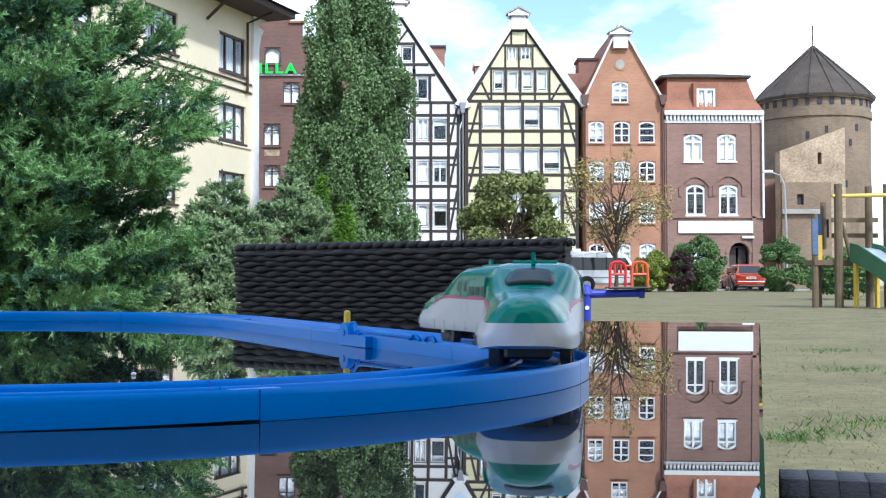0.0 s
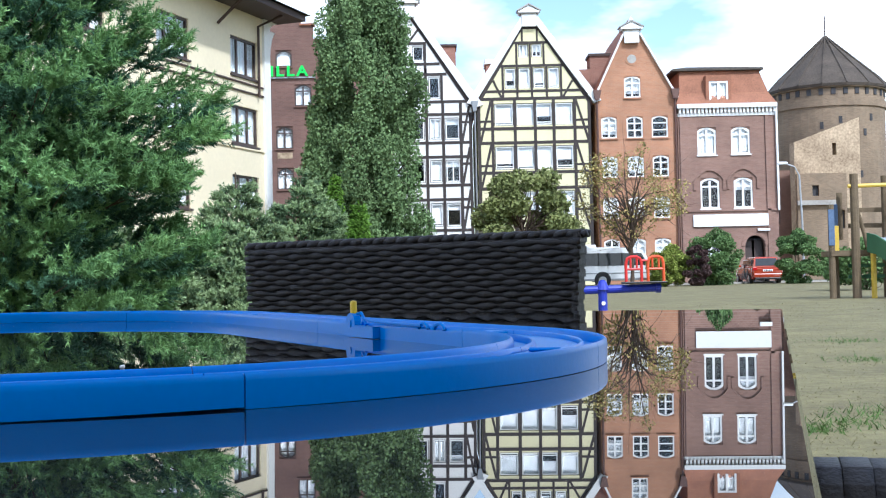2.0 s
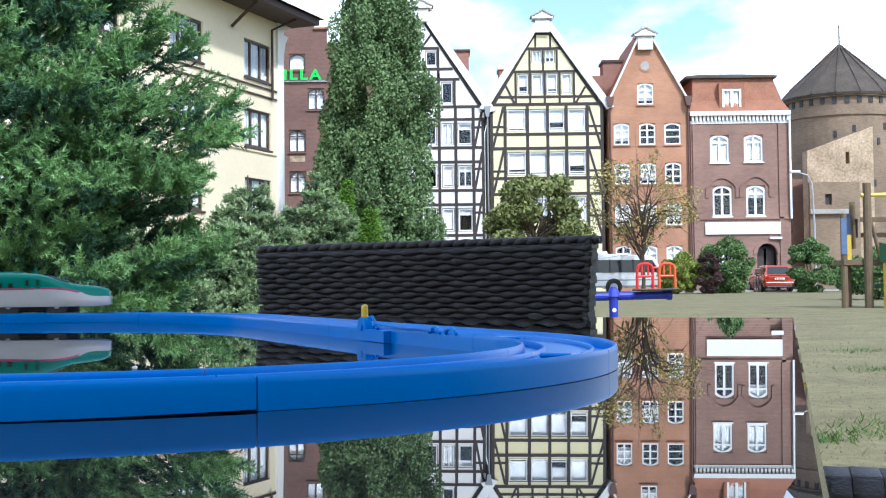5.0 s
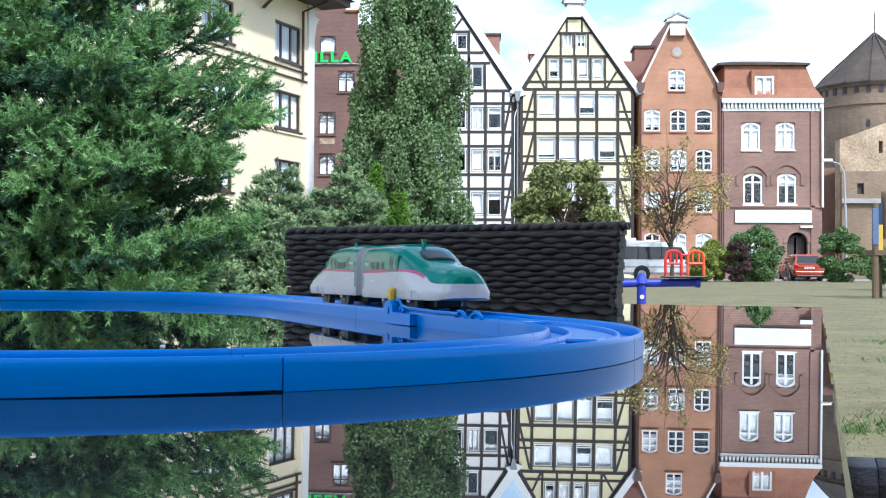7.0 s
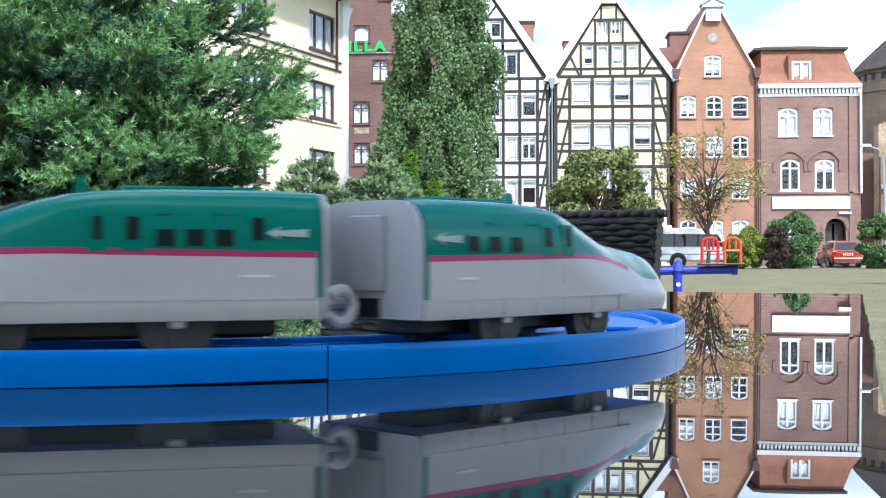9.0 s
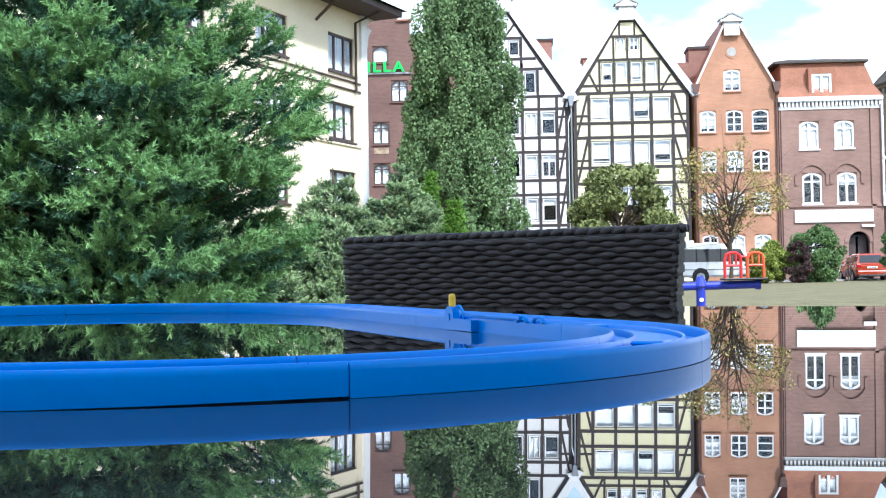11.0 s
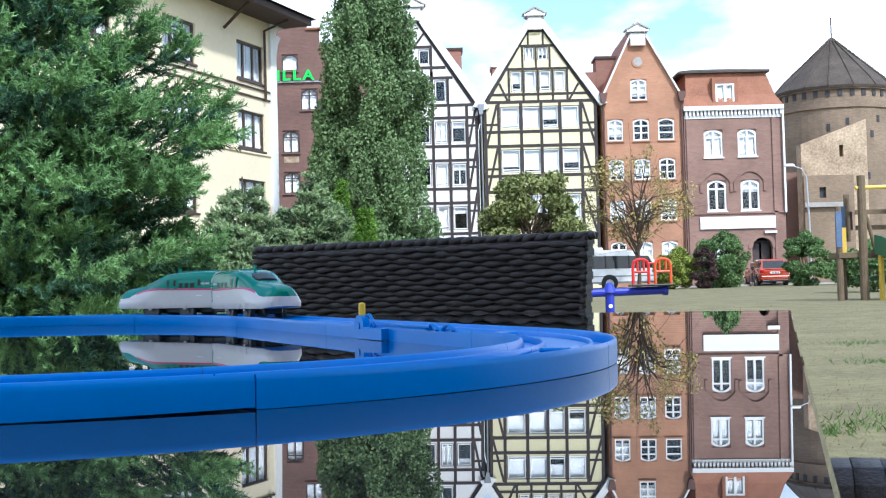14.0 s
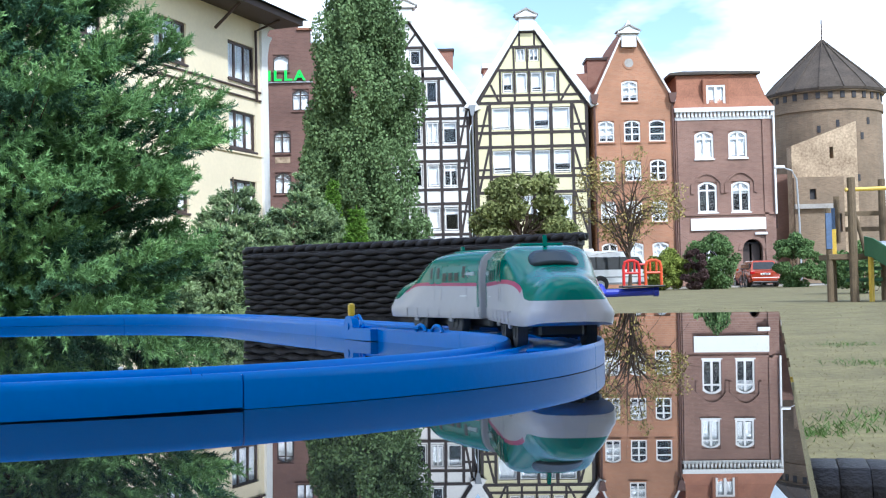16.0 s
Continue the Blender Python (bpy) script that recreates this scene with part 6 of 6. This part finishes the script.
def red_car():
    y0 = 66.0
    g = ground_z(y0)
    c = thing("car", "small red hatchback car parked by the lawn", "car", pose(18.33, y0, g))
    bm = bmesh.new()
    # cross-sections from tail to bonnet: y, half width, sill, waist
    secs = [(0.0, 0.78, 0.38, 0.80), (0.12, 0.86, 0.28, 0.92), (0.6, 0.87, 0.22, 0.95), (2.2, 0.88, 0.22, 0.92), (3.3, 0.86, 0.22, 0.86), (3.9, 0.78, 0.28, 0.70), (4.05, 0.68, 0.36, 0.60)]
    rows = []
    for yy, w, a, b in secs:
        pr = [(-w * 0.94, a), (-w, (a + b) / 2), (-w * 0.97, b - 0.06), (-w * 0.88, b), (w * 0.88, b), (w * 0.97, b - 0.06), (w, (a + b) / 2), (w * 0.94, a)]
        rows.append([bm.verts.new((x, yy, z)) for x, z in pr])
    for a, b in zip(rows, rows[1:]):
        for i in range(8):
            bm.faces.new((a[i], a[(i + 1) % 8], b[(i + 1) % 8], b[i]))
    bm.faces.new(rows[0])
    bm.faces.new(rows[-1][::-1])
    part("body", bm, "carred", c)
    bm = bmesh.new()
    lo = [(-0.78, 0.06), (0.78, 0.06), (0.78, 3.0), (-0.78, 3.0)]
    hi = [(-0.62, 0.42), (0.62, 0.42), (0.62, 1.95), (-0.62, 1.95)]
    a = [bm.verts.new((x, yy, 0.91)) for x, yy in lo]
    b = [bm.verts.new((x, yy, 1.42)) for x, yy in hi]
    t = [bm.verts.new((x * 0.85, yy * 0.9 + 0.12, 1.47)) for x, yy in hi]
    for u, w in ((a, b), (b, t)):
        for i in range(4):
            bm.faces.new((u[i], u[(i + 1) % 4], w[(i + 1) % 4], w[i]))
    bm.faces.new(t)
    bm.faces.new(a[::-1])
    part("cabin", bm, "carred", c)
    bm = bmesh.new()
    v = [bm.verts.new(p) for p in ((-0.66, 0.085, 0.98), (0.66, 0.085, 0.98), (0.56, 0.375, 1.38), (-0.56, 0.375, 1.38), (-0.66, 0.12, 0.98), (0.66, 0.12, 0.98), (0.56, 0.41, 1.38), (-0.56, 0.41, 1.38))]
    for f in ((0, 1, 2, 3), (7, 6, 5, 4), (0, 4, 5, 1), (1, 5, 6, 2), (2, 6, 7, 3), (3, 7, 4, 0)):
        bm.faces.new([v[i] for i in f])
    part("rear_window", bm, "tint", c)
    for s in (-1, 1):
        part("side_window", bevelled(min(s * 0.67, s * 0.77), max(s * 0.67, s * 0.77), 0.5, 2.3, 0.97, 1.33, 0.03, 1), "tint", c)
        part("tail_light", bevelled(min(s * 0.58, s * 0.83), max(s * 0.58, s * 0.83), -0.02, 0.1, 0.72, 0.9, 0.03, 2), "taillight", c)
        part("mirror", bevelled(min(s * 0.86, s * 1.02), max(s * 0.86, s * 1.02), 2.35, 2.45, 0.95, 1.08, 0.03, 2), "carred", c)
        for yy in (0.75, 3.25):
            wheel_of(c, s * 0.77, yy, 0.29, 0.29, 0.19)
    part("bumper", bevelled(-0.8, 0.8, -0.07, 0.12, 0.32, 0.55, 0.05, 2), "carred", c)
    part("lower_bumper", bevelled(-0.72, 0.72, -0.05, 0.1, 0.22, 0.33, 0.03, 2), "black", c)
    p = part("number_plate", bevelled(-0.27, 0.27, -0.022, 0.0, 0.66, 0.77, 0.006, 1), "trim", c)
    for k in range(5):
        part("plate_bar", bevelled(-0.2 + k * 0.085, -0.15 + k * 0.085, -0.026, -0.0222, 0.68, 0.75, 0.001, 1), "black", c)
    bm = bmesh.new()
    tube(bm, [(0.3, 1.6, 1.46), (0.3, 1.4, 1.75)], 0.012, 5)
    part("aerial", bm, "black", c)


def coach():
    y0 = 64.0
    g = ground_z(y0)
    c = thing("minibus", "white minibus with a dark window band", "bus", pose(0, y0, g))
    x0, x1 = 5.7, 11.65
    bm = bmesh.new()
    pr = [(x0, 0.35), (x1 - 0.05, 0.35), (x1, 0.7), (x1 - 0.05, 1.2), (x1 - 0.55, 1.98), (x1 - 0.9, 2.1), (x0 + 2.2, 2.16), (x0 + 0.4, 2.16), (x0, 1.9)]
    prism(bm, pr, 0.0, 1.95)
    bmesh.ops.bevel(bm, geom=bm.edges[:], offset=0.08, segments=3, affect="EDGES")
    part("body", bm, "buswhite", c)
    bm = bmesh.new()
    prism(bm, [(x0 + 0.15, 1.15), (x1 - 0.25, 1.15), (x1 - 0.62, 1.80), (x0 + 0.15, 1.86)], -0.012, 0.03)
    part("window_band", bm, "tint", c)
    for x in (7.4, 8.75, 10.0):
        part("window_pillar", bevelled(x - 0.03, x + 0.03, -0.02, 0.0, 1.15, 1.84, 0.004, 1), "black", c)
    part("trim_line", bevelled(x0 + 0.1, x1 - 0.1, -0.015, 0.02, 0.72, 0.78, 0.004, 1), "zinc", c)
    part("lower_panel", bevelled(x0 + 0.05, x1 - 0.1, -0.012, 0.02, 0.36, 0.46, 0.004, 1), "zinc", c)
    for x in (6.6, 8.95):
        bm = bmesh.new()
        tube(bm, [(x, -0.02, 0.4), (x, 0.1, 0.4)], 0.44, 22)
        part("wheel_arch", bm, "black", c)
        wheel_of(c, x, 0.06, 0.36, 0.36, 0.22, "x")
    part("roof_pod", bevelled(x0 + 2.0, x0 + 3.0, 0.4, 1.5, 2.13, 2.3, 0.06, 2), "buswhite", c)
    part("tail_lamp", bevelled(x1 - 0.1, x1 + 0.01, 0.1, 0.2, 0.8, 1.1, 0.02, 1), "taillight", c)


def bicycle():
    b = thing("bicycle", "dark bicycle leaning beside the red car", "bicycle", pose(17.0, 65.6, ground_z(65.6), 0, 0, 62))
    for x in (-0.5, 0.5):
        bm = bmesh.new()
        tube(bm, [(x + 0.33 * math.cos(a), 0, 0.34 + 0.33 * math.sin(a)) for a in [math.tau * i / 20 for i in range(21)]], 0.025, 6)
        part("wheel", bm, "rubber", b)
    bm = bmesh.new()
    for p, q in (((-0.5, 0.34), (-0.18, 0.85)), ((-0.18, 0.85), (0.38, 0.88)), ((0.38, 0.88), (0.5, 0.34)), ((-0.05, 0.32), (0.36, 0.8)), ((-0.05, 0.32), (-0.2, 0.95)), ((-0.5, 0.34), (-0.05, 0.32))):
        tube(bm, [(p[0], 0, p[1]), (q[0], 0, q[1])], 0.022, 6)
    part("frame", bm, "black", b)
    part("saddle", bevelled(-0.32, -0.08, -0.07, 0.07, 0.95, 1.0, 0.02, 2), "black", b)
    bm = bmesh.new()
    tube(bm, [(0.30, -0.28, 1.06), (0.36, -0.1, 1.04), (0.36, 0.1, 1.04), (0.30, 0.28, 1.06)], 0.016, 6)
    part("handlebar", bm, "black", b)


def street_lamp():
    s = thing("street_lamp", "grey steel street lamp with a curved arm", "street lamp", pose(23.1, 75.0, ground_z(75)))
    bm = bmesh.new()
    tube(bm, [(0, 0, 0), (-0.03, 0, 4), (-0.12, 0, 6.6), (-0.4, 0, 7.15), (-0.95, 0, 7.35)], 0.075, 8, 0.04)
    part("pole", bm, "steel", s)
    part("lamp_head", bevelled(-1.5, -0.85, -0.14, 0.14, 7.30, 7.48, 0.06, 2), "trim", s)


red_car()
coach()
bicycle()
street_lamp()

# ---- what moves ----
# seconds and metres run along the track
RUN = ((0, 0.138), (0.5, 0.270), (1, 0.393), (1.5, 0.508), (6.5, 1.955), (7, 2.100), (7.5, 2.233), (8, 2.357), (8.5, 2.486), (9, 2.610), (9.2, 2.659), (11.3, 3.320), (13.5, 3.908), (14, 4.040), (14.5, 4.172), (15, 4.316), (15.5, 4.455), (16, 4.580))


def run(t):
    return float(np.interp(t, [p[0] for p in RUN], [p[1] for p in RUN]))


def car_pose(s, flip=False):
    """The leading axle runs on the centre line, and the tail follows on it."""
    back, fore = (0.017, 0.025) if flip else (0.050, 0.017)
    a, b = on_loop(s - back)[0], on_loop(s + fore)[0]
    d = (b - a).normalized() * (-1 if flip else 1)
    q = (a + b) / 2 + d * 0.004 if flip else b - d * fore
    return pose(q.x, q.y, T + sag(q.x, q.y), 0, 0, math.degrees(math.atan2(d.y, d.x)))


def motions():
    steps = [i / 30 for i in range(0, 481, 3)]
    walk(front, [(t, car_pose(run(t))) for t in steps])
    walk(rear, [(t, car_pose(run(t) - 0.1335, True)) for t in steps])
    for group, sgn in ((front_wheels, 1), (rear_wheels, -1)):
        for w in group:
            x = w.location.x
            walk(w, [(i / 30, pose(x, 0, 0.0133, 0, math.degrees(sgn * run(i / 30) / 0.0088), 0)) for i in range(481)])


motions()
